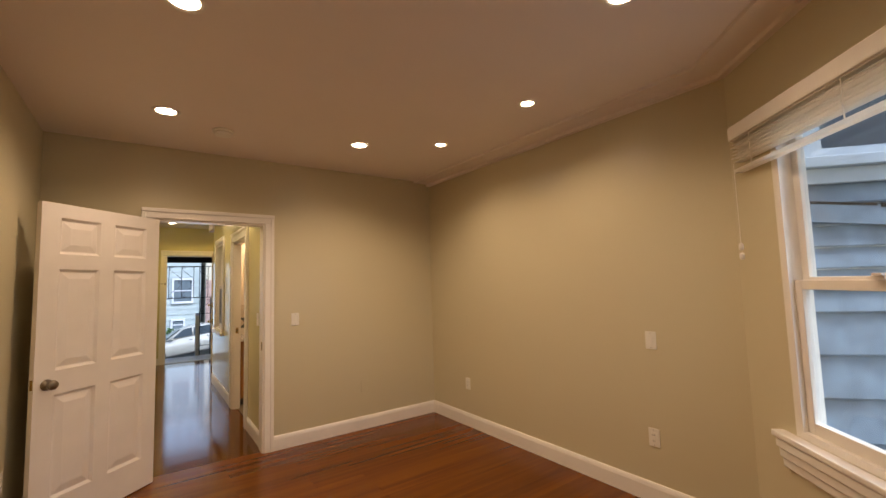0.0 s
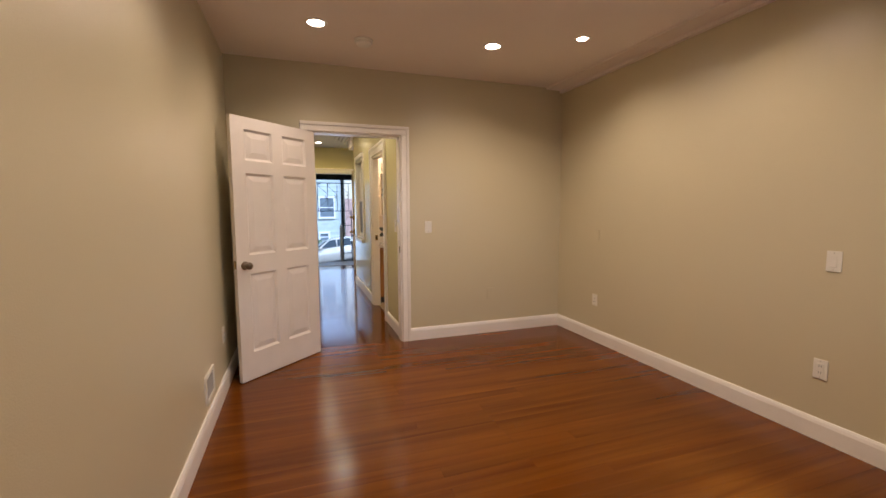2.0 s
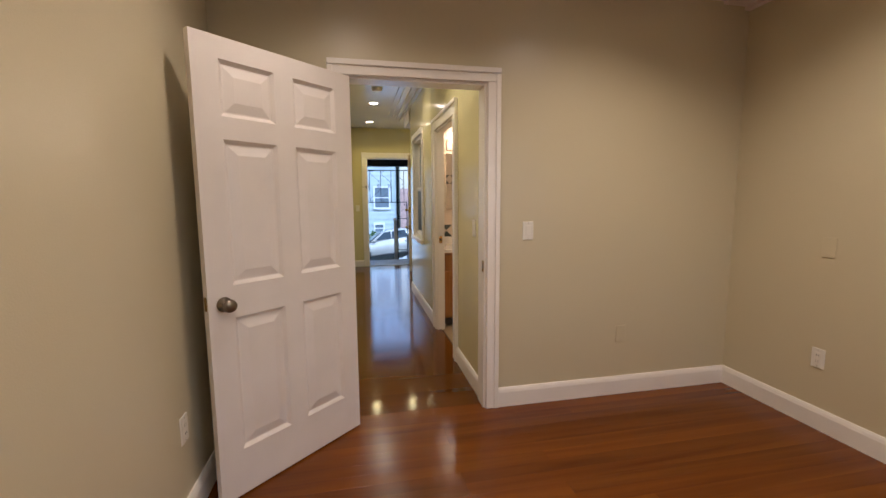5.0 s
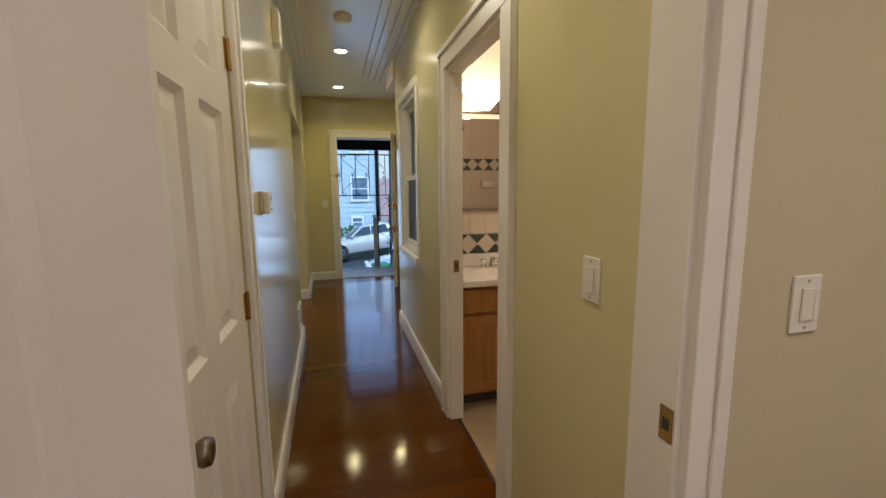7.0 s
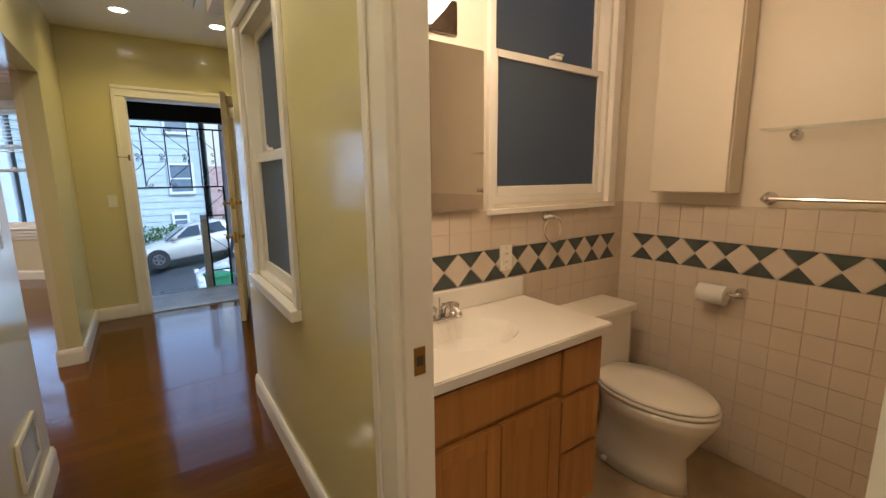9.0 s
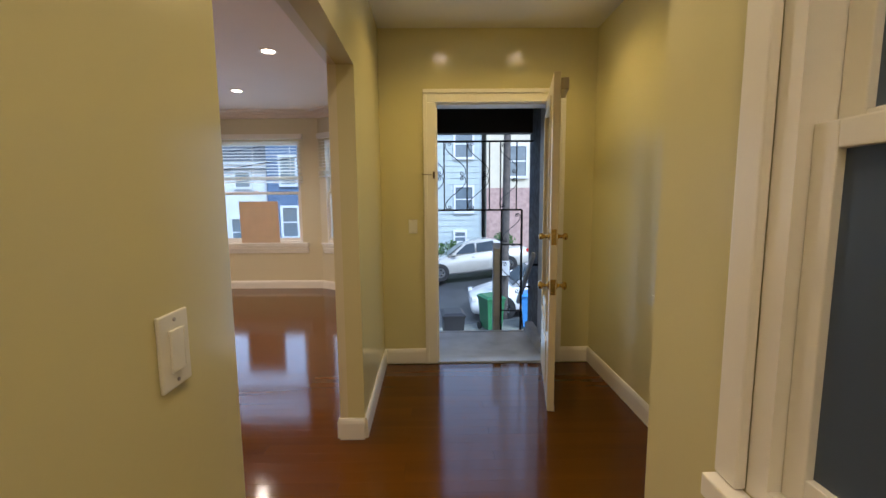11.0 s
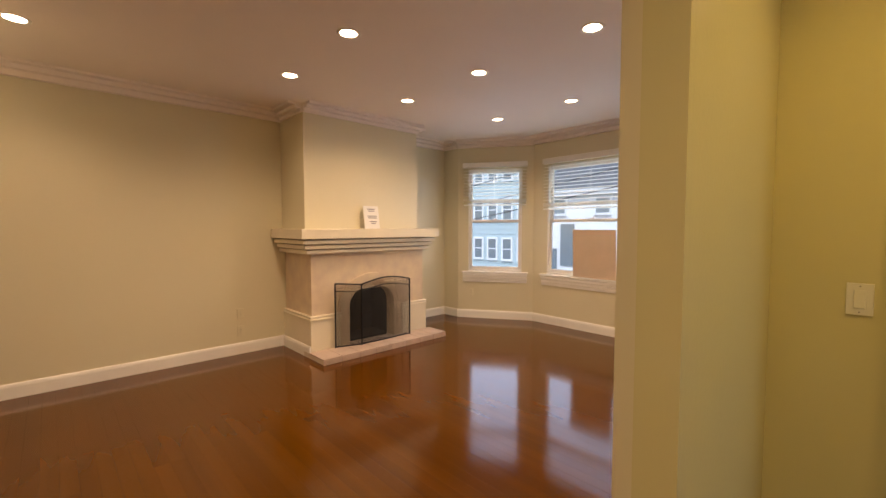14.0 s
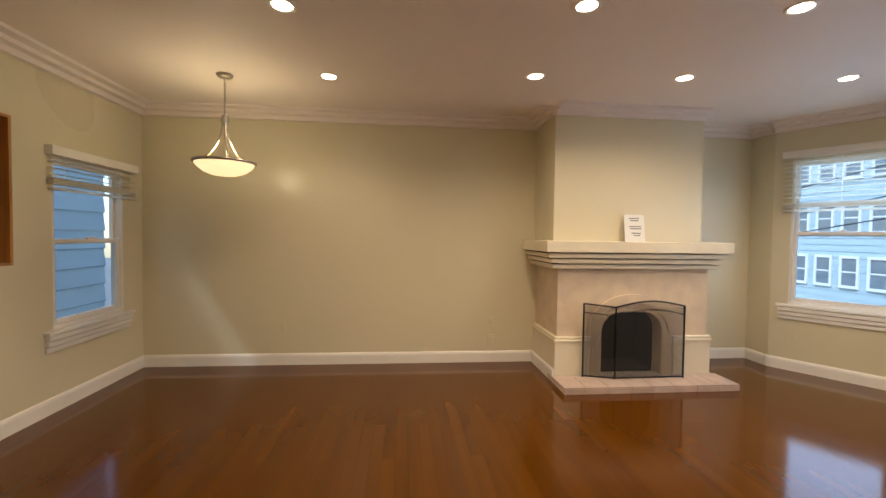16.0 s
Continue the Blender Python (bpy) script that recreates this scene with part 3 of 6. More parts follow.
# ---- windows ----
def sash_window(m, s0, s1, z0, z1, name, label, meet, valance=None, blind=0.0, stack=0.0, glass=None, sill=True, thick=0.1, fr=0.045, r=0.042, stops=True):
    """A double-hung window in a wall's frame; the room is on the negative y side."""
    w = thing(name, m, label, "window", kind="structure")
    glass = glass or PANE
    part("window_frame", boxes((s0 - 0.002, 0.0, z0 - 0.002, s0 + fr, thick, z1 + 0.002), (s1 - fr, 0.0, z0 - 0.002, s1 + 0.002, thick, z1 + 0.002),
                               (s0 + fr, 0.0, z1 - fr, s1 - fr, thick, z1 + 0.002), (s0 + fr, 0.0, z0 - 0.002, s1 - fr, thick, z0 + 0.03)), TRIM, w)
    for nm, lo, hi, y in (("lower_sash", z0 + 0.03, meet + 0.02, 0.022), ("upper_sash", meet - 0.02, z1 - fr, 0.058)):
        a, b = s0 + fr + 0.002, s1 - fr - 0.002
        sash = part(nm, boxes((a, y, lo, a + r, y + 0.034, hi), (b - r, y, lo, b, y + 0.034, hi), (a + r, y, lo, b - r, y + 0.034, lo + r + 0.012), (a + r, y, hi - r, b - r, y + 0.034, hi), bevel=0.003), TRIM, w)
        g = part("pane", boxes((a + r - 0.005, y + 0.014, lo + r, b - r + 0.005, y + 0.019, hi - r + 0.005)), glass, sash)
        g.visible_shadow = False
    if stops:
        c = (s0 + s1) / 2
        part("sash_lock", boxes((c - 0.03, 0.0, meet + 0.021, c + 0.03, 0.03, meet + 0.036), (c - 0.012, -0.008, meet + 0.036, c + 0.03, 0.012, meet + 0.046), bevel=0.003), TRIM, w)
    if sill:
        part("window_sill", boxes((s0 - 0.10, -0.055, z0 - 0.03, s1 + 0.10, 0.02, z0 - 0.003), bevel=0.006), TRIM, w)
        for i in range(3):
            part("apron_board", boxes((s0 - 0.085, -0.046 + 0.013 * i, z0 - 0.076 - 0.047 * i, s1 + 0.085, 0, z0 - 0.036 - 0.047 * i), bevel=0.006), TRIM, w)
    if valance:
        v0, v1, vz = valance
        bl = thing("window_blind", m, "pale slatted blind drawn part way up a window", "window blind", group="window blinds")
        part("headrail", boxes((v0, -0.06, vz - 0.075, v1, 0, vz), bevel=0.006), TRIM, bl, "white painted valance board")
        top = vz - 0.08
        if stack:
            gap = 0.019 if stack > 0.1 else 0.012
            for i in range(int(stack / gap)):
                z = blind + stack - gap * i
                dx = 0.006 * math.sin(i * 2.3)
                part("slat", boxes((v0 + 0.015, -0.052 + dx, z - (0.0035 if stack > 0.1 else 0.008), v1 - 0.015, -0.004 + dx, z)), BLIND, bl)
            part("bottom_rail", boxes((v0 + 0.015, -0.05, blind - 0.028, v1 - 0.015, -0.006, blind - 0.006), bevel=0.004), BLIND, bl)
            z = top
            while z > blind + stack + 0.02:
                part("slat", boxes((v0 + 0.015, -0.022, -0.0012, v1 - 0.015, 0.022, 0.0012), m=pose(0, -0.028, z, 17, 0, 0)), BLIND, bl)
                z -= 0.048
            for u in (0.12, 0.5, 0.88):
                part("ladder_cord", boxes((v0 + (v1 - v0) * u - 0.003, -0.0555, blind - 0.02, v0 + (v1 - v0) * u + 0.003, -0.0535, top)), BLIND, bl)
    return w


mW, _ = frame_of((KX, KY), WEND)
INWARD = pose(0, 0, 0, -90, 0, 0)                    # turns a lamp's beam to a wall frame's room side
for m, s0, s1, z0, z1, power in ((mW, BW0, BW1, BWZ0, BWZ1, 0.8), (mA, AS0, AS1, WZ0, WZ1, 3.4), (mC, CS0, CS1, WZ0, WZ1, 5.6), (mD, DS0, DS1, WZ0, WZ1, 2.4), (mF, FD0 - XBK, FD1 - XBK, 0.05, 2.05, 2.2)):
    daylight(m @ Matrix.Translation(((s0 + s1) / 2, 0.10 if m is mF else 0.012, (z0 + z1) / 2)) @ INWARD, s1 - s0 - 0.1, z1 - z0 - 0.1, power)
sash_window(mW, BW0, BW1, BWZ0, BWZ1, "window_1", "white double-hung bedroom window facing weathered siding", 1.40, valance=(0.10, 1.6, 2.26), blind=2.03, stack=0.15)
mLB, _ = frame_of((LX1, LY0), (LX0, LY0))
sash_window(mLB, LX1 - LW1, LX1 - LW0, LWZ0, LWZ1, "window_2", "white double-hung living room side window", 1.36, valance=(LX1 + 3.30, LX1 + 4.36, 2.12), blind=1.80, stack=0.07, fr=0.022, r=0.032)
sash_window(mA, AS0, AS1, WZ0, WZ1, "window_3", "white double-hung bay window facing the street", 1.53, valance=(0.08, 1.08, 2.44), blind=1.80, stack=0.07, fr=0.022, r=0.032)
sash_window(mC, CS0, CS1, WZ0, WZ1, "window_4", "wide white double-hung bay window facing the street", 1.53, valance=(0.19, 1.74, 2.44), blind=1.72, stack=0.07, fr=0.022, r=0.032)
sash_window(mD, DS0, DS1, WZ0, WZ1, "window_7", "white double-hung bay window on the entry side", 1.53, valance=(0.03, 1.04, 2.44), blind=1.80, stack=0.07, fr=0.022, r=0.032)
sash_window(mHR, HE - HW1, HE - HW0, HWZ0, HWZ1, "window_5", "white hallway window with frosted glass", 1.485, glass=FROST, sill=False, thick=0.098)
cw = thing("trim", mHR, "narrow white casing round the hallway window", "trim", kind="structure")
part("window_sill", boxes((HE - HW1 - 0.06, -0.045, HWZ0 - 0.05, HE - HW0 + 0.06, 0.0, HWZ0 - 0.003), bevel=0.005), TRIM, cw)
part("head_trim", boxes((HE - HW1 - 0.06, -0.025, HWZ1 + 0.002, HE - HW0 + 0.06, 0.0, HWZ1 + 0.07), bevel=0.004), TRIM, cw)
part("jamb_trim", boxes((HE - HW1 - 0.06, -0.02, HWZ0, HE - HW1 - 0.001, 0.0, HWZ1), bevel=0.004), TRIM, cw)
part("jamb_trim", boxes((HE - HW0 + 0.001, -0.02, HWZ0, HE - HW0 + 0.06, 0.0, HWZ1), bevel=0.004), TRIM, cw)
cord = thing("blind_cord", mW, "thin white pull cord with two small tassels", "blind cord")
part("cord", tube(bmesh.new(), (0.145, -0.065, 2.05), (0.15, -0.065, 1.62), 0.0018, 6), TRIM, cord)
for z in (1.60, 1.55):
    part("tassel", lathe([(0.004, 0.02), (0.011, 0.012), (0.012, -0.012), (0.004, -0.02)], 12, (0.15, -0.065, z)), TRIM, cord, smooth=True)


# ---- doors ----
def panel_door(at, w, h, label, name, knob_side=1, hinges=True, knob_z=0.905, both=True):
    """Six-panel door; local x from the free edge to the hinge, y is the thickness, visible face at y = 0."""
    d = thing(name, at, label, "door", kind="structure")
    t, st = 0.036, 0.11
    mid = w / 2
    rows = ((0.215, 0.835), (0.98, 1.605), (1.70, h - 0.09))
    bs = [(0, 0, 0, st, t, h), (w - st, 0, 0, w, t, h), (mid - 0.05, 0, 0.0, mid + 0.05, t, h)]
    prev = 0.0
    for lo, hi in rows:
        for a, b in ((st, mid - 0.05), (mid + 0.05, w - st)):
            bs.append((a, 0, prev, b, t, lo))
        prev = hi
    for a, b in ((st, mid - 0.05), (mid + 0.05, w - st)):
        bs.append((a, 0, prev, b, t, h))
    part("door_frame", boxes(*bs), DOORWHITE, d)
    for lo, hi in rows:
        for a, b in ((st, mid - 0.05), (mid + 0.05, w - st)):
            bm = bmesh.new()
            for side in (1, -1):
                face = 0.0 if side > 0 else t
                loops = []
                for inset, deep in ((0.0, 0.0005), (0.016, 0.014), (0.022, 0.014), (0.062, 0.004)):
                    y = face + side * deep
                    loops.append([bm.verts.new(p) for p in ((a + inset, y, lo + inset), (b - inset, y, lo + inset), (b - inset, y, hi - inset), (a + inset, y, hi - inset))])
                for o, i in zip(loops, loops[1:]):
                    for k in range(4):
                        bm.faces.new((o[k], o[(k + 1) % 4], i[(k + 1) % 4], i[k]))
                bm.faces.new(loops[-1])
            part("panel", bm, DOORWHITE, d)
    kx = 0.065 if knob_side > 0 else w - 0.065
    for s in ((-1, 1) if both else (-1,)):
        y = 0.0 if s < 0 else t
        k = part("door_knob", lathe([(0.031, 0), (0.033, 0.006), (0.013, 0.010), (0.012, 0.032), (0.024, 0.042), (0.029, 0.054), (0.025, 0.066), (0.010, 0.070)], 24), KNOBMETAL, d, "aged nickel door knob", True,
                 Matrix.Translation((kx, y, knob_z)) @ pose(0, 0, 0, 90 if s < 0 else -90, 0, 0))
    part("latch_plate", boxes((-0.0015, 0.008, 0.885, 0.0, t - 0.008, 0.945)), BRASS, d)
    if hinges:
        for z in (0.18, 1.0, h - 0.22):
            hx = w + 0.004
            part("hinge", tube(boxes((hx - 0.03, -0.0025, z - 0.045, hx + 0.028, 0.0, z + 0.045)), (hx, -0.006, z - 0.048), (hx, -0.006, z + 0.048), 0.007, 10), BRASS, d, "brass hinge")
    return d


def door_pose(free, hinge):
    f, h = Vector((*free, 0)), Vector((*hinge, 0))
    x = (h - f).normalized()
    y = Vector((-x.y, x.x, 0))
    m = Matrix((x, y, Vector((0, 0, 1)))).transposed().to_4x4()
    m.translation = f + Vector((0, 0, 0.008))
    return m


panel_door(door_pose((-0.229, 3.657), (0.376, 4.222)), 0.826, 2.02, "white six-panel bedroom door standing wide open", "door_1", hinges=False)
panel_door(door_pose((hx(CL0) - 0.034, CL0 + 0.004), (hx(CL1) - 0.006, CL1 - 0.004)), CL1 - CL0 - 0.008, 2.015, "closed white six-panel closet door in the hallway", "door_2", knob_z=0.885)

# front door, glazed, open inwards
fd = thing("door_3", door_pose((1.385, 9.47), (1.56, 10.335)), "cream glazed front door standing open with brass knob", "door", kind="structure")
W, Hh, T = 0.88, 2.15, 0.044
part("door_frame", boxes((0, 0, 0, 0.12, T, Hh), (W - 0.12, 0, 0, W, T, Hh), (0.12, 0, 0, W - 0.12, T, 0.52), (0.12, 0, Hh - 0.13, W - 0.12, T, Hh), bevel=0.003), CREAMDOOR, fd)
g = part("pane", boxes((0.118, 0.02, 0.518, W - 0.118, 0.026, Hh - 0.128)), PANE, fd)
g.visible_shadow = False
for y in (-0.012, T):
    part("glazing_bead", boxes((0.12, y, 0.50, 0.145, y + 0.012, Hh - 0.11), (W - 0.145, y, 0.50, W - 0.12, y + 0.012, Hh - 0.11), (0.145, y, 0.50, W - 0.145, y + 0.012, 0.525), (0.145, y, Hh - 0.135, W - 0.145, y + 0.012, Hh - 0.11), bevel=0.003), CREAMDOOR, fd)
part("raised_panel", boxes((0.18, -0.008, 0.12, W - 0.18, T + 0.008, 0.42), bevel=0.006), CREAMDOOR, fd)
for z, r in ((0.83, 1.0), (1.15, 0.85)):
    for s in (-1, 1):
        part("door_knob" if z < 1 else "deadbolt", lathe([(0.030 * r, 0), (0.031 * r, 0.005), (0.013, 0.012), (0.012, 0.035), (0.024 * r, 0.045), (0.028 * r, 0.056), (0.022 * r, 0.066), (0.008, 0.07)], 24), BRASS, fd, "polished brass door hardware", True,
             Matrix.Translation((0.065, 0.0 if s < 0 else T, z)) @ pose(0, 0, 0, 90 if s < 0 else -90, 0, 0))
    part("lock_plate", boxes((-0.002, 0.006, z - 0.05, 0.0, T - 0.006, z + 0.05)), BRASS, fd)
part("door_closer", boxes((0.02, -0.05, Hh - 0.10, 0.26, 0.0, Hh - 0.03), bevel=0.006), TAN, fd, "tan metal door closer")
part("mail_guard", boxes((0.22, T, 0.60, 0.5, T + 0.012, 0.67), bevel=0.003), CREAMDOOR, fd)
part("sweep", boxes((0.0, -0.004, 0.0, W, 0.0, 0.03)), NICKEL, fd)
setting("threshold", boxes((FD0 - 0.0, FY - 0.02, -0.01, FD1, FY + 0.14, 0.012), bevel=0.004), PORCHGREY, "worn grey painted door threshold", "threshold")

# strike plates
def strike(at, label="brass strike plate on a white door jamb"):
    s = thing("strike_plate", at, label, "strike plate", group="strike plates")
    part("plate", boxes((-0.016, -0.0025, -0.035, 0.016, 0.0, 0.035), bevel=0.001), BRASS, s)
    part("latch_hole", boxes((-0.008, -0.0032, -0.012, 0.008, -0.0026, 0.012)), PLASTICDARK, s)
    return s


strike(pose(D1 - 0.0155, BY1 + 0.018, 0.935, 0, 0, -90))
strike(pose(HX1 + 0.035, BD1 - 0.0205, 0.945, 0, 0, 0))


# ---- lamps ----
def downlight(x, y, z, power, group, label="round recessed ceiling downlight, switched on", tint=(1.0, 0.84, 0.66), r=0.062):
    d = thing("downlight", (x, y, z), label, "downlight", group)
    ring = bmesh.new()
    seg = 28
    prof = ((r + 0.02, 0.0), (r + 0.018, -0.006), (r, -0.004), (r - 0.004, 0.0))
    rs = [[ring.verts.new((a * math.cos(2 * math.pi * k / seg), a * math.sin(2 * math.pi * k / seg), h)) for k in range(seg)] for a, h in prof]
    for a, b in zip(rs, rs[1:]):
        for k in range(seg):
            ring.faces.new((a[k], a[(k + 1) % seg], b[(k + 1) % seg], b[k]))
    part("trim_ring", ring, TRIM, d, smooth=True)
    part("lens", lathe([(r - 0.003, -0.001), (r * 0.8, -0.004), (0.01, -0.006)], seg), LAMPGLOW, d, "glowing warm lens", True)
    lamp = new("downlight_beam", bpy.data.lights.new("downlight_beam", "SPOT"))
    lamp.data.energy, lamp.data.color, lamp.data.shadow_soft_size = power, tint, 0.05
    lamp.data.spot_size, lamp.data.spot_blend = radians(150), 0.75
    lamp.location = (x, y, z - 0.03)
    return d


WARM = (1.0, 0.76, 0.50)
for x, y in ((0.38, 3.42), (1.745, 3.41), (2.335, 3.05), (2.36, 2.07), (0.40, 2.12), (0.41, 0.82), (1.90, 1.10)):
    downlight(x, y, BEDH, 11.5 if x < 2.2 else 9, "bedroom downlights", tint=(1.0, 0.81, 0.63), r=0.062 if x < 2.2 else 0.045)
for x, y in ((0.735, 4.97), (0.729, 6.56), (0.69, 8.15), (0.68, 9.66), (1.40, 9.67)):
    downlight(x, y, HALLH, 10 if y < 9 else 6.4, "hallway downlights", tint=(1.0, 0.86, 0.62) if y < 9 else (1.0, 0.77, 0.28))
for x, y in ((-2.33, 8.05), (-2.12, 9.80), (-1.99, 11.01), (-3.41, 8.13), (-3.18, 9.84), (-3.05, 11.06), (-2.88, 12.355), (-1.86, 12.33), (-0.92, 10.95), (-1.05, 9.75), (-1.25, 8.0)):
    downlight(x, y, LIVH, 13.5, "living room downlights")


# ---- switches, sockets, small fixtures ----
def plate(at, kind, label, category, mat=None):
    """A wall plate; local y points into the wall."""
    p = thing(category.replace(" ", "_"), at, label, category, group=category + "s")
    part("cover_plate", boxes((-0.036, -0.006, -0.058, 0.036, 0.0, 0.058), bevel=0.003), mat or PLASTIC, p)
    if kind == "switch":
        part("rocker", boxes((-0.016, -0.010, -0.033, 0.016, -0.006, 0.033), bevel=0.002), mat or PLASTIC, p)
        part("dimmer", boxes((0.020, -0.008, -0.03, 0.024, -0.006, 0.03)), mat or PLASTIC, p)
    elif kind == "outlet":
        part("socket_face", boxes((-0.017, -0.0085, -0.034, 0.017, -0.006, 0.034), bevel=0.002), mat or PLASTIC, p)
        for z in (-0.018, 0.018):
            for dx in (-0.006, 0.006):
                part("slot", boxes((dx - 0.0012, -0.0092, z - 0.005, dx + 0.0012, -0.0086, z + 0.005)), PLASTICDARK, p)
    for z in (-0.047, 0.047):
        part("screw", tube(bmesh.new(), (0, -0.0075, z), (0, -0.006, z), 0.003, 8), NICKEL, p)
    return p


plate(pose(1.455, BY1, 1.155), "switch", "white rocker switch on the bedroom wall by the doorway", "light switch")
plate(pose(2.15, BY1, 0.43), "blank", "blank cover plate low on the bedroom wall", "cover plate", SAGE)
plate(pose(BX1, 3.64, 1.07, 0, 0, -90), "blank", "blank cover plate on the bedroom wall", "cover plate", SAGE)
plate(pose(BX1, 3.64, 0.42, 0, 0, -90), "outlet", "white wall outlet near the bedroom baseboard", "wall outlet")
plate(pose(BX1, 1.69, 1.04, 0, 0, -90), "switch", "white rocker switch on the bedroom side wall", "light switch")
plate(pose(BX1, 1.71, 0.415, 0, 0, -90), "outlet", "white wall outlet on the bedroom side wall", "wall outlet")
plate(pose(BX0, 3.6, 0.42, 0, 0, 90), "outlet", "white wall outlet behind the open bedroom door", "wall outlet")
plate(pose(HX1, 4.585, 1.155, 0, 0, -90), "switch", "white rocker switch beside the bathroom doorway", "light switch")
plate(pose(0.43, FY, 1.18), "switch", "ivory switch plate beside the front doorway", "light switch")
plate(pose(LX0, 9.79, 0.46, 0, 0, 90), "outlet", "small wall outlet low on the living room wall", "wall outlet", LIVPAINT)
plate(pose(LX0, 9.79, 0.26, 0, 0, 90), "outlet", "small wall outlet just above the baseboard", "wall outlet", LIVPAINT)
plate(pose(LX0, 7.45, 0.42, 0, 0, 90), "outlet", "faint painted-over outlet on the living room wall", "wall outlet", LIVPAINT)
plate(mA @ pose(0.22, 0, 0.40), "outlet", "painted outlet under the bay window", "wall outlet", LIVPAINT)
plate(pose(hx(7.5), 7.5, 1.17, 0, 0, 91), "switch", "white switch plate near the end of the hallway wall", "light switch")


def vent(at, w, h, label):
    v = thing("wall_vent", at, label, "vent", group="vents")
    part("backing", boxes((-w / 2 + 0.01, -0.002, -h / 2 + 0.01, w / 2 - 0.01, 0.0, h / 2 - 0.01)), PLASTICDARK, v)
    part("frame", boxes((-w / 2, -0.012, -h / 2, -w / 2 + 0.022, 0, h / 2), (w / 2 - 0.022, -0.012, -h / 2, w / 2, 0, h / 2), (-w / 2 + 0.022, -0.012, -h / 2, w / 2 - 0.022, 0, -h / 2 + 0.022), (-w / 2 + 0.022, -0.012, h / 2 - 0.022, w / 2 - 0.022, 0, h / 2), bevel=0.003), PLASTIC, v)
    n = int((h - 0.05) / 0.014)
    for i in range(n):
        z = -h / 2 + 0.03 + i * (h - 0.06) / max(1, n - 1)
        part("slat", boxes((-w / 2 + 0.022, -0.010, -0.0012, w / 2 - 0.022, -0.001, 0.0012), m=Matrix.Translation((0, 0, z)) @ pose(0, 0, 0, 35, 0, 0)), VENTGREY, v)
    return v


vent(pose(BX0, 3.04, 0.27, 0, 0, 90), 0.25, 0.17, "white slatted heating register above the bedroom baseboard")
vent(pose(hx(7.33), 7.33, 0.32, 0, 0, 91), 0.30, 0.20, "white slatted heating register in the hallway wall")

sd = thing("smoke_detector", (0.743, 3.62, BEDH), "round white smoke detector on the bedroom ceiling", "smoke detector", "smoke detectors")
part("base", lathe([(0.072, 0.0), (0.072, -0.012), (0.066, -0.016)], 32), TRIM, sd, smooth=True)
part("cover", lathe([(0.064, -0.016), (0.058, -0.034), (0.035, -0.042), (0.005, -0.043)], 32), TRIM, sd, smooth=True)
copy_thing(sd, pose(0.695, 7.3, HALLH))["label"] = "round beige smoke detector on the hallway ceiling"

th = thing("thermostat", pose(hx(5.62), 5.62, 1.335, 0, 0, 91), "tan and ivory thermostat on the hallway wall", "thermostat")
part("back_plate", boxes((-0.075, -0.012, -0.05, 0.075, 0, 0.05), bevel=0.004), TAN, th)
part("housing", boxes((-0.035, -0.036, -0.046, 0.07, -0.012, 0.046), bevel=0.006), PLASTIC, th)
part("display", boxes((0.0, -0.0375, 0.008, 0.05, -0.036, 0.03)), TAN, th)
part("lever", boxes((0.01, -0.041, -0.03, 0.05, -0.036, -0.022), bevel=0.002), TAN, th)
ab = thing("door_chime", pose(hx(6.57), 6.57, 2.37, 0, 0, 91), "white door chime box high on the hallway wall", "door chime")
part("housing", boxes((-0.06, -0.05, -0.10, 0.06, 0, 0.10), bevel=0.008), PLASTIC, ab)
part("grille", boxes((-0.025, -0.052, -0.03, 0.025, -0.05, 0.05), bevel=0.001), TAN, ab)

ap = thing("access_panel", pose(EX1, 9.0, 0.45, 0, 0, -90), "painted access panel low on the entry wall", "access panel")
part("panel_board", boxes((-0.27, -0.016, -0.35, 0.27, 0, 0.36), bevel=0.004), HALLPAINT, ap)
part("top_cleat", boxes((-0.29, -0.03, 0.345, 0.29, -0.0165, 0.375), bevel=0.003), HALLPAINT, ap)
for z in (-0.1, 0.12):
    part("groove_strip", boxes((-0.25, -0.022, z - 0.008, 0.25, -0.0165, z + 0.008), bevel=0.002), HALLPAINT, ap)

dh = thing("door_hook", pose(FD0 - 0.05, FY - 0.03, 1.60), "small iron hook latch on the front door casing", "door hook")
part("hook_plate", boxes((0.025, -0.010, -0.028, 0.042, 0.0, 0.028), bevel=0.002), BRONZE, dh)
part("hook_arm", tube(bmesh.new(), (0.03, -0.014, 0.0), (-0.065, -0.02, 0.006), 0.003, 8), BRONZE, dh)

# pass-through with wooden cabinet back
pt = thing("pass_through_cabinet", (0, 0, 0), "brown wooden cabinet set into the living room wall", "wall cabinet")
part("cabinet_side", boxes((PT0 + 0.001, LY0 - 0.35, PTZ0, PT0 + 0.02, LY0 - 0.002, PTZ1)), OAK, pt)
part("cabinet_side", boxes((PT1 - 0.02, LY0 - 0.35, PTZ0, PT1 - 0.001, LY0 - 0.002, PTZ1)), OAK, pt)
part("cabinet_back", boxes((PT0 + 0.02, LY0 - 0.35, PTZ0, PT1 - 0.02, LY0 - 0.33, PTZ1)), OAK, pt)
part("shelf", boxes((PT0 + 0.02, LY0 - 0.33, PTZ0, PT1 - 0.02, LY0 - 0.002, PTZ0 + 0.02)), OAK, pt)
part("shelf", boxes((PT0 + 0.02, LY0 - 0.33, PTZ1 - 0.02, PT1 - 0.02, LY0 - 0.002, PTZ1)), OAK, pt)

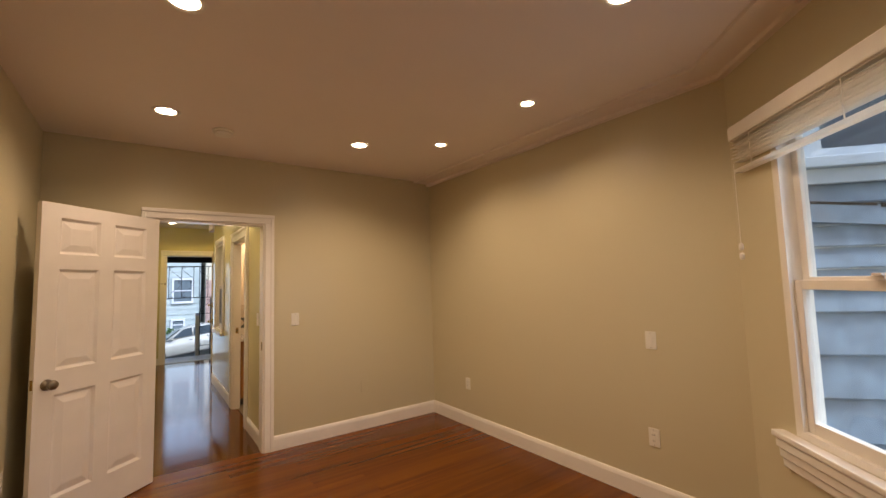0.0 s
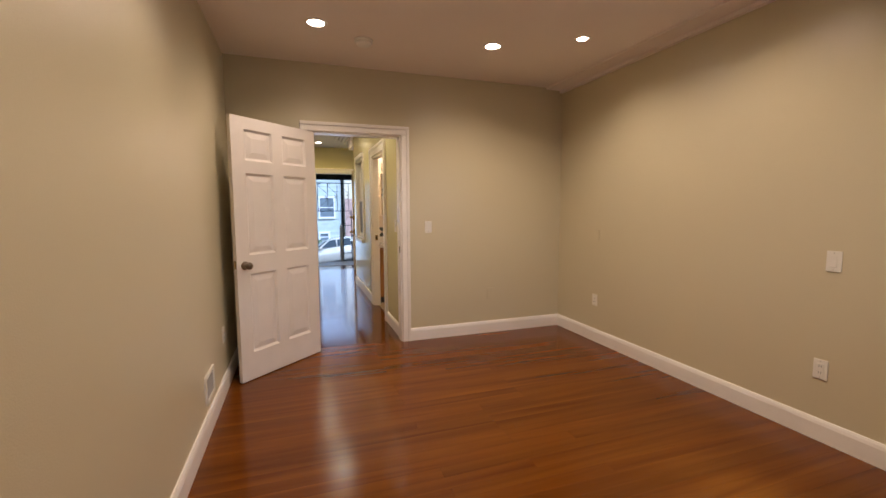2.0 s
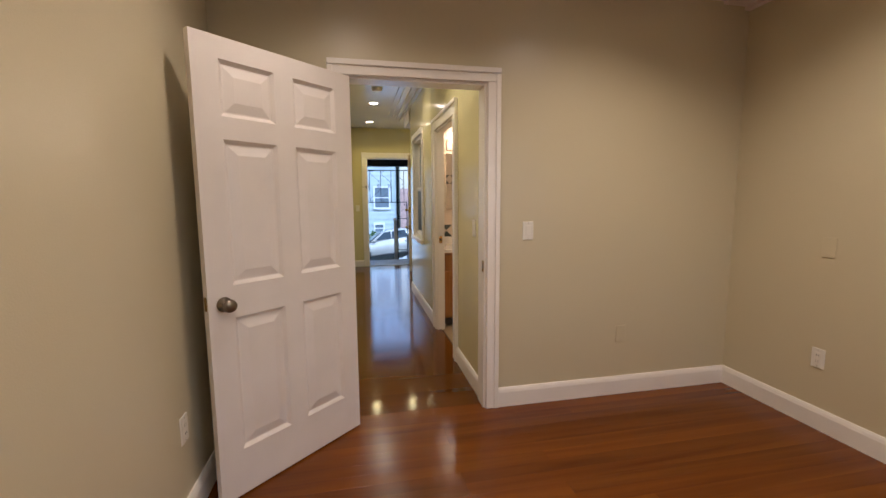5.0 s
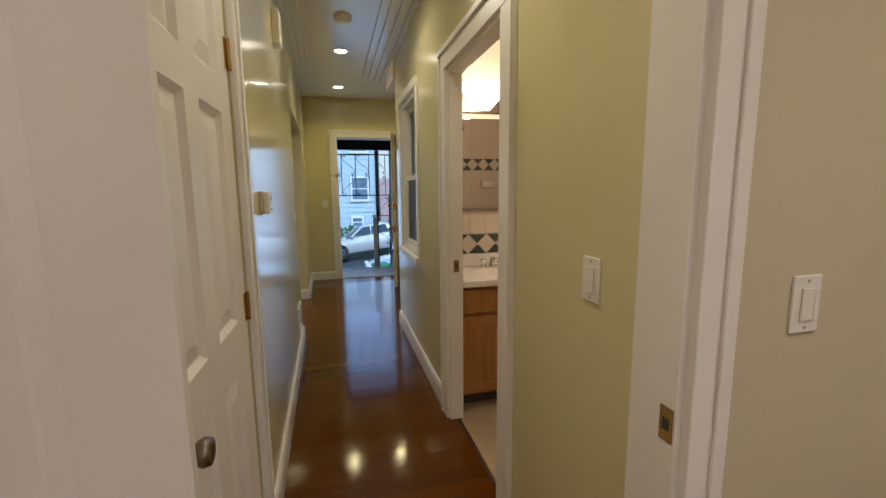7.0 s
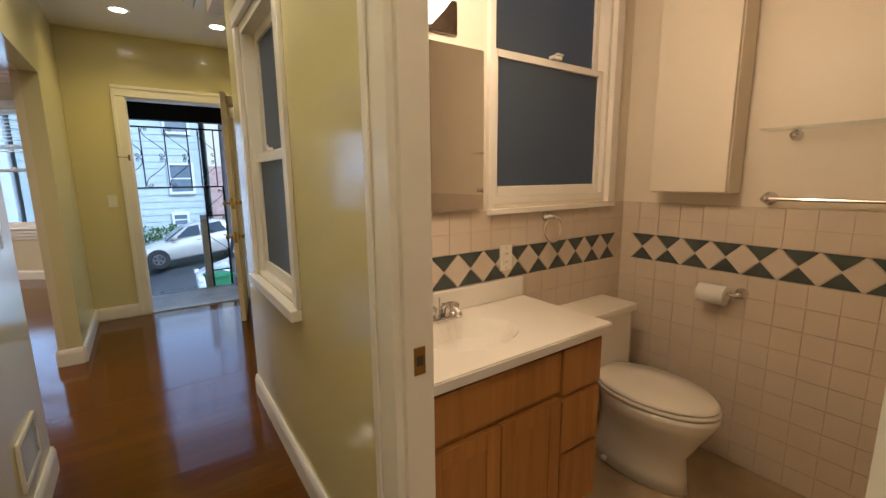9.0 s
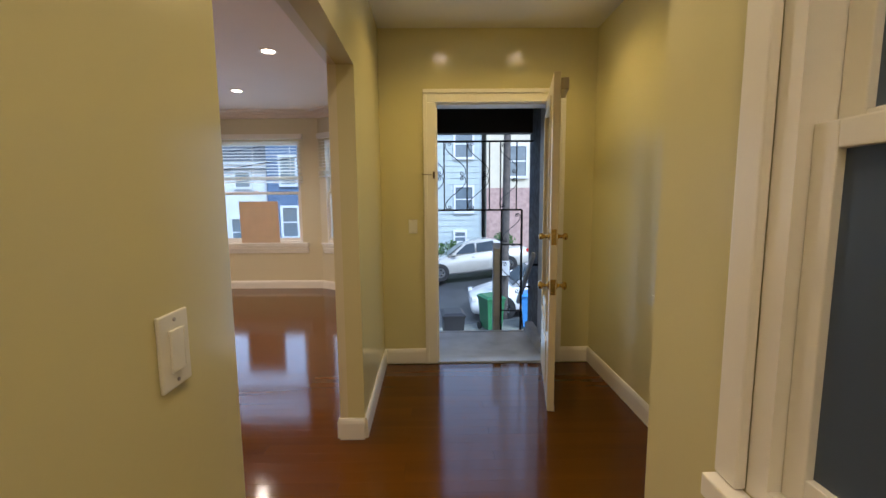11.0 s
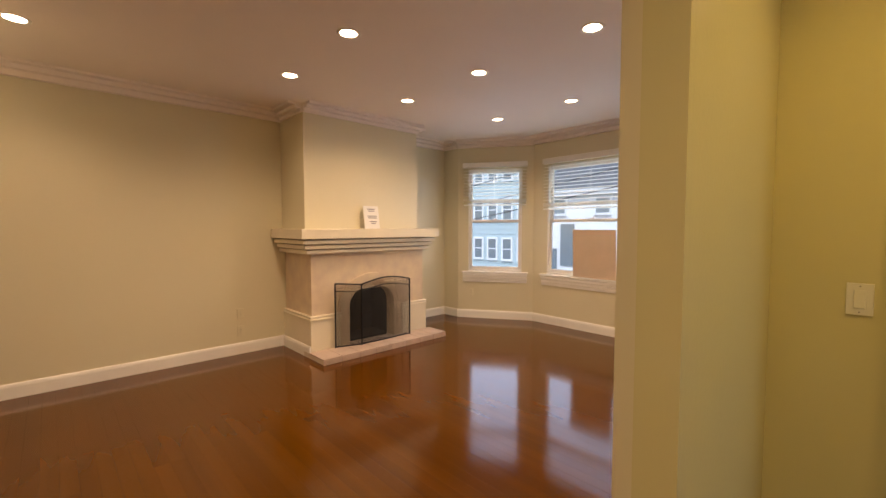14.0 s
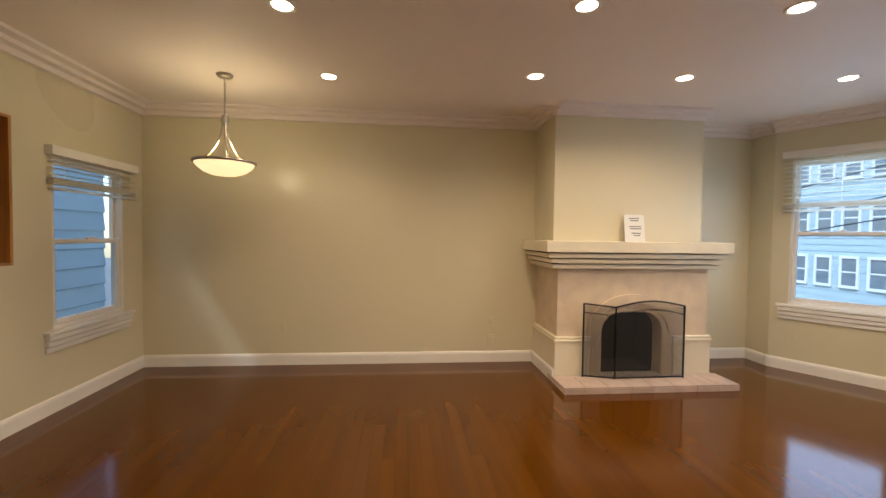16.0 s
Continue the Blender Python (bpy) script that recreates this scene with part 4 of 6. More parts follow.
# ---- fireplace ----
FX, F0, F1 = -3.83, 10.32, 11.93                    # breast's front face and sides
fc = (F0 + F1) / 2
O0, O1, OS, OT = 10.785, 11.43, 0.51, 0.735           # arched fire opening


def arch_plate(x0, x1, y0, y1, z0, z1, a0, a1, spring, top):
    """A slab across y with an arched hole that reaches its foot."""
    bm = bmesh.new()
    n = 14
    mid, hw = (a0 + a1) / 2, (a1 - a0) / 2
    arc = [(mid - hw * math.cos(math.pi * i / n), spring + (top - spring) * math.sin(math.pi * i / n)) for i in range(n + 1)]
    inner = [(a0, z0)] + arc + [(a1, z0)]
    outer = [(y0, z0)] + [(y0 + (y1 - y0) * i / n, z1) for i in range(n + 1)] + [(y1, z0)]
    for x in (x0, x1):
        i_v = [bm.verts.new((x, y, z)) for y, z in inner]
        o_v = [bm.verts.new((x, y, z)) for y, z in outer]
        for k in range(len(inner) - 1):
            bm.faces.new((o_v[k], o_v[k + 1], i_v[k + 1], i_v[k]))
        if x == x0:
            fi, fo = i_v, o_v
        else:
            for k in range(len(inner) - 1):
                bm.faces.new((fi[k], fi[k + 1], i_v[k + 1], i_v[k]))
                bm.faces.new((fo[k], fo[k + 1], o_v[k + 1], o_v[k]))
            bm.faces.new((fi[0], i_v[0], o_v[0], fo[0]))
            bm.faces.new((fi[-1], i_v[-1], o_v[-1], fo[-1]))
    return bm


BX, U0, U1 = FX - 0.07, F0 - 0.03, F1 - 0.04             # upper breast, set back from the surround
setting("wall_chimney_breast", boxes((LX0 + 0.001, U0, 1.40, BX, U1, LIVH)), LIVPAINT, "sage beige chimney breast above the mantel", "chimney breast")
for a, b in (((LX0, U0), (BX, U0)), ((BX, U0), (BX, U1)), ((BX, U1), (LX0, U1))):
    crown(a, b, LIVH, steps=((0.03, 0.085), (0.09, 0.05), (0.16, 0.02)))
fp = thing("fireplace", (0, 0, 0), "cream plaster fireplace with stepped mantel and raised hearth", "fireplace")
part("surround", arch_plate(FX - 0.14, FX, F0, F1, 0.0, 1.40, O0, O1, OS, OT), STONE, fp)
part("side_wall", boxes((LX0 + 0.002, F0, 0, FX - 0.14, F0 + 0.12, 1.40)), STONE, fp)
part("side_wall", boxes((LX0 + 0.002, F1 - 0.12, 0, FX - 0.14, F1, 1.40)), STONE, fp)
part("arch_moulding", arch_plate(FX, FX + 0.02, O0 - 0.12, O1 + 0.12, 0.0, 0.70, O0 - 0.002, O1 + 0.002, OS, OT + 0.002), STONE, fp)
n = 18
rings = []
for i in range(n + 1):
    a = math.pi * i / n
    yc, hw = (O0 + O1) / 2, (O1 - O0) / 2
    ring = []
    for dr, dx in ((0.06, 0.0), (0.06, 0.03), (0.15, 0.03), (0.15, 0.0)):
        ring.append((FX + dx, yc - (hw + dr) * math.cos(a), OS + (OT - OS + dr) * math.sin(a)))
    rings.append(ring)
part("arch_hood", loft(rings), STONE, fp)
for y0, y1 in ((F0 - 0.03, O0 - 0.125), (O1 + 0.125, F1 + 0.03)):
    part("plinth", boxes((LX0 + 0.004, y0, 0.0, FX + 0.035, y1, 0.40), (LX0 + 0.005, y0 - 0.012, 0.4001, FX + 0.047, y1 + 0.012, 0.425), (LX0 + 0.006, y0 - 0.004, 0.4251, FX + 0.04, y1 + 0.004, 0.455), bevel=0.007), PLINTH, fp, "cream painted plinth block")
baseboard((LX0, F0 - 0.0315), (FX + 0.034, F0 - 0.0315))
for i, (z0, z1, e) in enumerate(((1.145, 1.19, 0.055), (1.20, 1.245, 0.085), (1.255, 1.30, 0.115), (1.311, 1.42, 0.15))):
    part("mantel_step", boxes((LX0 + 0.003, F0 - e - 0.02, z0, FX + e, F1 + e + 0.02, z1), bevel=0.006), PLINTH, fp)
part("firebox", boxes((LX0 + 0.12, O0 - 0.06, 0.0, LX0 + 0.15, O1 + 0.06, 0.95), (LX0 + 0.15, O0 - 0.06, 0.0, FX - 0.142, O0 - 0.02, 0.95), (LX0 + 0.15, O1 + 0.02, 0.0, FX - 0.142, O1 + 0.06, 0.95),
                      (LX0 + 0.15, O0 - 0.02, 0.9, FX - 0.142, O1 + 0.02, 0.95), (LX0 + 0.15, O0 - 0.02, 0.0, FX - 0.142, O1 + 0.02, 0.06)), SOOT, fp, "soot-blackened firebox")
HX_F = -3.45
part("hearth_base", boxes((FX - 0.1, F0 - 0.05, 0.0, HX_F - 0.008, F1 + 0.07, 0.052)), GROUT, fp)
nt_ = 8
for i in range(nt_):
    a = F0 - 0.06 + (F1 + 0.14 - F0) * i / nt_
    b = F0 - 0.06 + (F1 + 0.14 - F0) * (i + 1) / nt_ - 0.005
    part("hearth_tile", boxes((FX + 0.048, a, 0.0525, HX_F, b, 0.066), bevel=0.003), HEARTH, fp)
    part("hearth_tile", boxes((HX_F - 0.0075, a, 0.002, HX_F, b, 0.05), bevel=0.002), HEARTH, fp)

fs = thing("fire_screen", (0, 0, 0.066), "black iron folding fire screen with fine mesh", "fire screen")
SX = FX + 0.17


def screen_leaf(y0, y1, x0, x1, h0, h1, arch):
    pts, low = [], []
    n = 12
    for i in range(n + 1):
        u = i / n
        z = h0 + (h1 - h0) * u + arch * math.sin(math.pi * u)
        pts.append((x0 + (x1 - x0) * u, y0 + (y1 - y0) * u, z))
    part("top_rail", rod(pts, 0.008), BLACKIRON, fs)
    part("inner_rail", rod([(p[0], p[1], p[2] - 0.085) for p in pts], 0.005), BLACKIRON, fs)
    part("bottom_rail", rod([(x0, y0, 0.012), (x1, y1, 0.012)], 0.008), BLACKIRON, fs)
    for p, q in ((pts[0], (x0, y0, 0.0)), (pts[-1], (x1, y1, 0.0))):
        part("stile", rod([p, q], 0.009), BLACKIRON, fs)
    bm = bmesh.new()
    step = 0.007
    k = int((y1 - y0) / step)
    for i in range(1, k):
        u = i / k
        z = h0 + (h1 - h0) * u + arch * math.sin(math.pi * u)
        x, y = x0 + (x1 - x0) * u, y0 + (y1 - y0) * u
        box(bm, x - 0.0004, y - 0.0008, 0.012, x + 0.0004, y + 0.0008, z)
    for j in range(1, int(min(h0, h1) / step) + 1):
        z = 0.012 + j * step
        if z < min(h0, h1):
            box(bm, -0.0004, -0.5, -0.0008, 0.0004, 0.5, 0.0008, Matrix.Translation(((x0 + x1) / 2, (y0 + y1) / 2, z)) @ Matrix.Rotation(-math.atan2(x1 - x0, y1 - y0), 4, "Z") @ Matrix.Diagonal((1, math.hypot(x1 - x0, y1 - y0), 1, 1)))
    mesh_part = part("wire_mesh", bm, MESHGREY, fs, "fine grey wire mesh")
    tagged(mesh_part, kind="stuff")


screen_leaf(10.565, 10.855, SX - 0.09, SX, 0.735, 0.71, 0.0)
screen_leaf(10.855, 11.575, SX, SX - 0.01, 0.71, 0.72, 0.055)

sg = thing("notice_sheet", pose(-3.80, 11.11, 1.42, 0, 0, 90), "white printed notice propped on the mantel", "paper notice")
mt = pose(0, 0, 0, -9, 0, 0)
part("sheet", boxes((-0.108, 0.0, 0.002, 0.108, 0.003, 0.279), m=mt), PAPER, sg)
for i, (w, z) in enumerate(((0.11, 0.235), (0.09, 0.212), (0.13, 0.150), (0.12, 0.128), (0.10, 0.082), (0.07, 0.06))):
    part("print_line", boxes((-w / 2 + 0.004 * i, -0.0012, z, w / 2 + 0.004 * i, -0.0004, z + 0.011), m=mt), INK, sg)

# ---- pendant lamp ----
PX, PY = -3.48, 7.263
pl = thing("pendant_lamp", (PX, PY, LIVH), "brushed nickel pendant lamp with a glowing alabaster bowl", "pendant lamp")
part("canopy", lathe([(0.065, 0.0), (0.065, -0.012), (0.05, -0.028), (0.012, -0.034)], 28), NICKEL, pl, smooth=True)
part("stem", tube(bmesh.new(), (0, 0, -0.03), (0, 0, -0.42), 0.008, 12), NICKEL, pl)
part("hub", lathe([(0.012, -0.33), (0.028, -0.35), (0.03, -0.39), (0.016, -0.42), (0.010, -0.44)], 20), NICKEL, pl, smooth=True)
for k in range(3):
    a = 2 * math.pi * k / 3 + 0.5
    pts = []
    for i in range(9):
        u = i / 8
        r = 0.02 + 0.18 * u ** 2.2
        pts.append((r * math.cos(a), r * math.sin(a), -0.40 - 0.33 * u))
    part("arm", rod(pts, 0.008), NICKEL, pl)
part("rim", lathe([(0.245, -0.745), (0.25, -0.735), (0.245, -0.725), (0.235, -0.735), (0.236, -0.745)], 40), NICKEL, pl, smooth=True)
part("bowl", lathe([(0.236, -0.738), (0.215, -0.775), (0.165, -0.815), (0.10, -0.84), (0.02, -0.85)], 40), SHADEGLOW, pl, "glowing alabaster glass bowl", True)
pb = new("pendant_glow", bpy.data.lights.new("pendant_glow", "POINT"))
pb.data.energy, pb.data.color, pb.data.shadow_soft_size = 3.6, (1.0, 0.90, 0.62), 0.08
pb.location = (PX, PY, LIVH - 0.66)

card = thing("cardboard_sheet", mC @ pose(1.0, -0.02, WZ0 + 0.0, 2, 0, 0), "plain brown cardboard sheet leaning in the bay window", "cardboard")
part("sheet", boxes((-0.30, -0.006, 0.002, 0.32, 0.0, 0.66)), CARD, card)

# ---- bathroom ----
setting("bathroom_floor", boxes((HX1 + 0.062, BTY0, -0.1, BTX, BTY, -0.004)), BATHFLOOR, "tan stone-look bathroom floor", "floor")
setting("ceiling", boxes((HX1 + 0.078, BTY0 - 0.05, 2.62, BTX + 0.1, BTY + 0.1, 2.7)), BATHPAINT, "plain bathroom ceiling", "ceiling")
wall("wall_bath_hall_side", (HX1 + 0.078, BTY0), (HX1 + 0.078, BTY), 2.62, 0.002, [(BD0 - BTY0, BD1 - BTY0, 0, BDH)], BATHPAINT, "warm white bathroom wall")
BWX0, BWX1, BWB, BWT = 1.94, 2.74, 1.262, 2.50
wall("wall_bath_window", (HX1 + 0.078, BTY), (BTX, BTY), 2.62, 0.1, [(BWX0 - HX1 - 0.078, BWX1 - HX1 - 0.078, BWB, BWT)], BATHPAINT, "warm white bathroom wall with a window")
wall("wall_bath_right", (BTX, BTY), (BTX, BTY0), 2.62, 0.1, [], BATHPAINT, "warm white bathroom wall")
wall("wall_bath_near", (BTX, BTY0), (HX1 + 0.078, BTY0), 2.62, 0.05, [], BATHPAINT, "warm white bathroom wall")
mBW, _ = frame_of((HX1 + 0.078, BTY), (BTX, BTY))
OFF = HX1 + 0.078
sash_window(mBW, BWX0 - OFF, BWX1 - OFF, BWB, BWT, "window_6", "white bathroom window with dark frosted glass", 1.885, glass=FROST, sill=False, fr=0.02, r=0.032)
bc = thing("trim", mBW, "white casing round the bathroom window", "trim", kind="structure")
part("jamb_trim", boxes((BWX0 - OFF - 0.03, -0.02, BWB - 0.02, BWX0 - OFF - 0.001, 0, BWT + 0.05), bevel=0.003), TRIM, bc)
part("jamb_trim", boxes((BWX1 - OFF + 0.001, -0.03, BWB - 0.02, BWX1 - OFF + 0.06, 0, BWT + 0.05), bevel=0.003), TRIM, bc)
part("window_sill", boxes((BWX0 - OFF - 0.03, -0.035, BWB - 0.045, BWX1 - OFF + 0.06, 0, BWB - 0.021), bevel=0.004), TRIM, bc)

# wall tiles with a diamond band
TS = 0.108


def tile_field(m, n, z0, z1, name):
    bm = bmesh.new()
    rows = max(1, round((z1 - z0) / TS))
    cols = max(1, round(n / TS))
    for r in range(rows):
        for c in range(cols):
            a, b = n * c / cols + 0.001, n * (c + 1) / cols - 0.001
            lo, hi = z0 + (z1 - z0) * r / rows + 0.001, z0 + (z1 - z0) * (r + 1) / rows - 0.001
            box(bm, a, -0.0075, lo, b, -0.001, hi, m)
    return bm


for p, q, nm in (((OFF, BTY), (BTX, BTY), "window"), ((BTX, BTY), (BTX, BTY0), "right"), ((BTX, BTY0), (OFF, BTY0), "near")):
    m, n = frame_of(p, q)
    BZ0, BZ1, TT = (0.925, 1.065, 1.235) if nm != "near" else (1.60, 1.74, 2.2)
    wt = thing("wall_tiles", m, "almond bathroom wall tiles with a dark diamond border", "wall tile", kind="structure")
    part("grout_bed", boxes((0.0, -0.0035, 0.0, n, 0.0, TT)), GROUT, wt)
    f1 = tile_field(Matrix(), n, 0.0, BZ0, nm)
    f2 = tile_field(Matrix(), n, BZ1, TT, nm)
    tagged(part("tile_field", f1, TILE, wt), kind="stuff")
    tagged(part("tile_field", f2, TILE, wt), kind="stuff")
    k = round(n / (BZ1 - BZ0))
    w = n / k
    zc, hh = (BZ0 + BZ1) / 2, (BZ1 - BZ0) / 2 - 0.002
    for i in range(k):
        c = w * (i + 0.5)
        bm = bmesh.new()
        a = [bm.verts.new(v) for v in ((-w / 2 + 0.003, -0.0085, 0), (0, -0.0085, -hh), (w / 2 - 0.003, -0.0085, 0), (0, -0.0085, hh))]
        b = [bm.verts.new(v) for v in ((-w / 2 + 0.003, -0.001, 0), (0, -0.001, -hh), (w / 2 - 0.003, -0.001, 0), (0, -0.001, hh))]
        bm.faces.new(a)
        for j in range(4):
            bm.faces.new((a[j], a[(j + 1) % 4], b[(j + 1) % 4], b[j]))
        part("diamond_tile", bm, TILE, wt, m=Matrix.Translation((c, 0, zc)))
        for sgn in (-1, 1):
            bm = bmesh.new()
            tri = ((-w / 2 + 0.006, sgn * hh), (w / 2 - 0.006, sgn * hh), (0, sgn * 0.004))
            a = [bm.verts.new((u + w / 2, -0.008, z)) for u, z in tri]
            b = [bm.verts.new((u + w / 2, -0.001, z)) for u, z in tri]
            bm.faces.new(a)
            for j in range(3):
                bm.faces.new((a[j], a[(j + 1) % 3], b[(j + 1) % 3], b[j]))
            if i < k - 1:
                part("triangle_tile", bm, TILEDARK, wt, "dark slate triangle tile", m=Matrix.Translation((c, 0, zc)))
            else:
                bm.free()

# vanity
va = thing("vanity_cabinet", (0, 0, 0), "honey oak bathroom vanity with doors and drawers", "vanity")
VX0, VX1, VY = OFF + 0.006, 2.105, 6.03
part("carcass", boxes((VX0, VY + 0.02, 0.09, VX1, BTY - 0.011, 0.69), (VX0, VY + 0.021, 0.691, VX1, VY + 0.04, 0.795), (VX1 - 0.02, VY + 0.041, 0.691, VX1, BTY - 0.012, 0.795)), OAK, va)
part("toe_kick", boxes((VX0, VY + 0.08, 0.0, VX1 - 0.01, BTY - 0.011, 0.089)), PLASTICDARK, va)


def front(x0, x1, z0, z1, drawer):
    p = part("drawer" if drawer else "door", boxes((x0, VY, z0, x1, VY + 0.0195, z1), bevel=0.005), OAK, va)
    if not drawer:
        e = 0.055
        part("door_rail", boxes((x0, VY - 0.006, z0, x0 + e, VY - 0.0002, z1), (x1 - e, VY - 0.006, z0, x1, VY - 0.0002, z1), (x0 + e, VY - 0.006, z0, x1 - e, VY - 0.0002, z0 + e), (x0 + e, VY - 0.006, z1 - e, x1 - e, VY - 0.0002, z1), bevel=0.002), OAK, p)
    return p


sx = VX1 - 0.235
front(VX0 + 0.01, sx - 0.01, 0.625, 0.775, True)
mid = (VX0 + sx) / 2
front(VX0 + 0.01, mid - 0.003, 0.115, 0.60, False)
front(mid + 0.003, sx - 0.01, 0.115, 0.60, False)
for a, b in ((0.60, 0.775), (0.37, 0.58), (0.115, 0.35)):
    front(sx + 0.005, VX1 - 0.012, a, b, True)
ct = thing("countertop", (0, 0, 0), "white cultured marble vanity top with basin", "countertop")
cx, cy, ra, rb = 1.62, 6.25, 0.20, 0.15
bm = bmesh.new()
n = 32
oval = [(cx + ra * math.cos(2 * math.pi * i / n), cy + rb * math.sin(2 * math.pi * i / n)) for i in range(n)]
outer = []
x0, x1, y0, y1 = VX0, VX1 + 0.015, VY - 0.02, BTY - 0.012
for i in range(n):
    dx, dy = math.cos(2 * math.pi * i / n), math.sin(2 * math.pi * i / n)
    s = min(((x1 - cx) if dx > 0 else (x0 - cx)) / dx if abs(dx) > 1e-6 else 9, ((y1 - cy) if dy > 0 else (y0 - cy)) / dy if abs(dy) > 1e-6 else 9)
    outer.append([cx + s * dx, cy + s * dy])
for X, Y in ((x0, y0), (x1, y0), (x0, y1), (x1, y1)):
    k = min(range(n), key=lambda i: (outer[i][0] - X) ** 2 + (outer[i][1] - Y) ** 2)
    outer[k] = [X, Y]
vo = [bm.verts.new((a, b, 0.832)) for a, b in outer]
vi = [bm.verts.new((a, b, 0.832)) for a, b in oval]
vb = [bm.verts.new((a, b, 0.797)) for a, b in outer]
rings = [vi]
for f, dz in ((0.92, -0.02), (0.75, -0.07), (0.45, -0.10), (0.12, -0.11)):
    rings.append([bm.verts.new((cx + f * (a - cx), cy + f * (b - cy), 0.832 + dz)) for a, b in oval])
for i in range(n):
    j = (i + 1) % n
    bm.faces.new((vo[i], vo[j], vi[j], vi[i]))
    bm.faces.new((vb[i], vb[j], vo[j], vo[i]))
    for a, b in zip(rings, rings[1:]):
        bm.faces.new((a[i], a[j], b[j], b[i]))
bm.faces.new(rings[-1])
part("top_slab", bm, CULTURED, ct)
part("backsplash", boxes((VX0, BTY - 0.03, 0.833, VX1 + 0.01, BTY - 0.0105, 0.925), bevel=0.005), CULTURED, ct)
part("front_edge", boxes((VX0, VY - 0.024, 0.797, VX1 + 0.015, VY - 0.0202, 0.828), bevel=0.0015), CULTURED, ct)
fa = thing("faucet", (1.62, 6.415, 0.832), "chrome two-handle basin faucet", "faucet")
part("base", boxes((-0.075, -0.025, 0, 0.075, 0.025, 0.016), bevel=0.007), CHROME, fa)
part("spout", rod([(0, 0, 0.015), (0, -0.01, 0.06), (0, -0.05, 0.075), (0, -0.10, 0.06), (0, -0.115, 0.045)], 0.012, 12), CHROME, fa, smooth=True)
for s in (-1, 1):
    part("handle", lathe([(0.018, 0.014), (0.016, 0.03), (0.024, 0.04), (0.026, 0.056), (0.012, 0.064)], 16, (0.052 * s, 0, 0)), CHROME, fa, smooth=True)
part("lift_rod", tube(bmesh.new(), (0, 0.02, 0.01), (0, 0.02, 0.085), 0.003, 8), CHROME, fa)

mc = thing("medicine_cabinet", (0, 0, 0), "mirrored medicine cabinet above the vanity", "medicine cabinet")
part("cabinet_box", boxes((1.40, BTY - 0.028, 1.245, 1.872, BTY - 0.0005, 1.865), bevel=0.003), TRIM, mc)
part("mirror", boxes((1.402, BTY - 0.032, 1.247, 1.870, BTY - 0.0285, 1.863)), MIRROR, mc, "mirror glass")
sc = thing("wall_sconce", (1.58, BTY, 1.92), "glowing half-bowl glass wall light above the mirror", "wall light")
part("back_plate", boxes((-0.17, -0.02, -0.02, 0.17, 0, 0.10), bevel=0.006), BRONZE, sc)
rings = []
for i in range(7):
    u = i / 6
    z = 0.0 + 0.17 * u
    r = 0.045 + 0.10 * math.sin(u * math.pi / 2)
    rings.append([(r * 1.1 * math.cos(math.pi + math.pi * k / 16), -0.022 + 0.8 * r * math.sin(math.pi + math.pi * k / 16), z) for k in range(17)])
part("glass_shade", loft(rings), SCONCEGLOW, sc, "glowing white glass shade", True)
sl = new("sconce_light", bpy.data.lights.new("sconce_light", "POINT"))
sl.data.energy, sl.data.color, sl.data.shadow_soft_size = 6.0, (1.0, 0.76, 0.50), 0.08
sl.location = (1.62, BTY - 0.52, 2.02)

wc = thing("wall_cabinet", (0, 0, 0), "plain white painted wall cabinet over the toilet", "wall cabinet")
part("cabinet_box", boxes((BTX - 0.13, 5.93, 1.295, BTX - 0.001, 6.275, 2.45), bevel=0.004), BATHPAINT, wc)
part("cabinet_door", boxes((BTX - 0.149, 5.935, 1.30, BTX - 0.1315, 6.27, 2.445), bevel=0.003), BATHPAINT, wc)
gs = thing("glass_shelf", (BTX, 5.55, 1.552), "clear glass shelf on chrome brackets", "shelf")
part("shelf_glass", boxes((-0.13, -0.32, 0, -0.01, 0.29, 0.007)), PANE, gs)
for y in (-0.22, 0.2):
    part("bracket", lathe([(0.022, 0), (0.022, 0.008), (0.014, 0.02), (0.012, 0.05)], 16), CHROME, gs, "", True, Matrix.Translation((0, y, -0.02)) @ pose(0, 0, 0, 0, -90, 0))
tb = thing("towel_bar", (BTX, 5.525, 1.275), "chrome towel bar on the bathroom wall", "towel bar")
part("bar", tube(bmesh.new(), (-0.06, -0.3, 0), (-0.06, 0.3, 0), 0.008, 12), CHROME, tb)
for y in (-0.29, 0.29):
    part("bracket", lathe([(0.028, 0), (0.028, 0.01), (0.014, 0.022), (0.014, 0.07)], 18), CHROME, tb, "", True, Matrix.Translation((0, y, 0)) @ pose(0, 0, 0, 0, -90, 0))
tp = thing("paper_holder", (BTX - 0.008, 5.955, 0.838), "toilet paper roll on a chrome wall holder", "paper holder")
part("bracket", lathe([(0.026, 0), (0.026, 0.01), (0.013, 0.022), (0.013, 0.07)], 18), CHROME, tp, "", True, Matrix.Translation((0, -0.08, 0)) @ pose(0, 0, 0, 0, -90, 0))
part("arm", tube(bmesh.new(), (-0.065, -0.085, 0), (-0.065, 0.09, 0), 0.008, 10), CHROME, tp)
part("paper_roll", tube(bmesh.new(), (-0.065, -0.04, -0.012), (-0.065, 0.075, -0.012), 0.045, 24), PAPER, tp, "white paper roll", False)
tr = thing("towel_ring", (2.28, BTY - 0.008, 1.19), "chrome towel ring beside the window", "towel ring")
part("bracket", lathe([(0.024, 0), (0.024, 0.01), (0.012, 0.02), (0.012, 0.05)], 16), CHROME, tr, "", True, pose(0, 0, 0, 90, 0, 0))
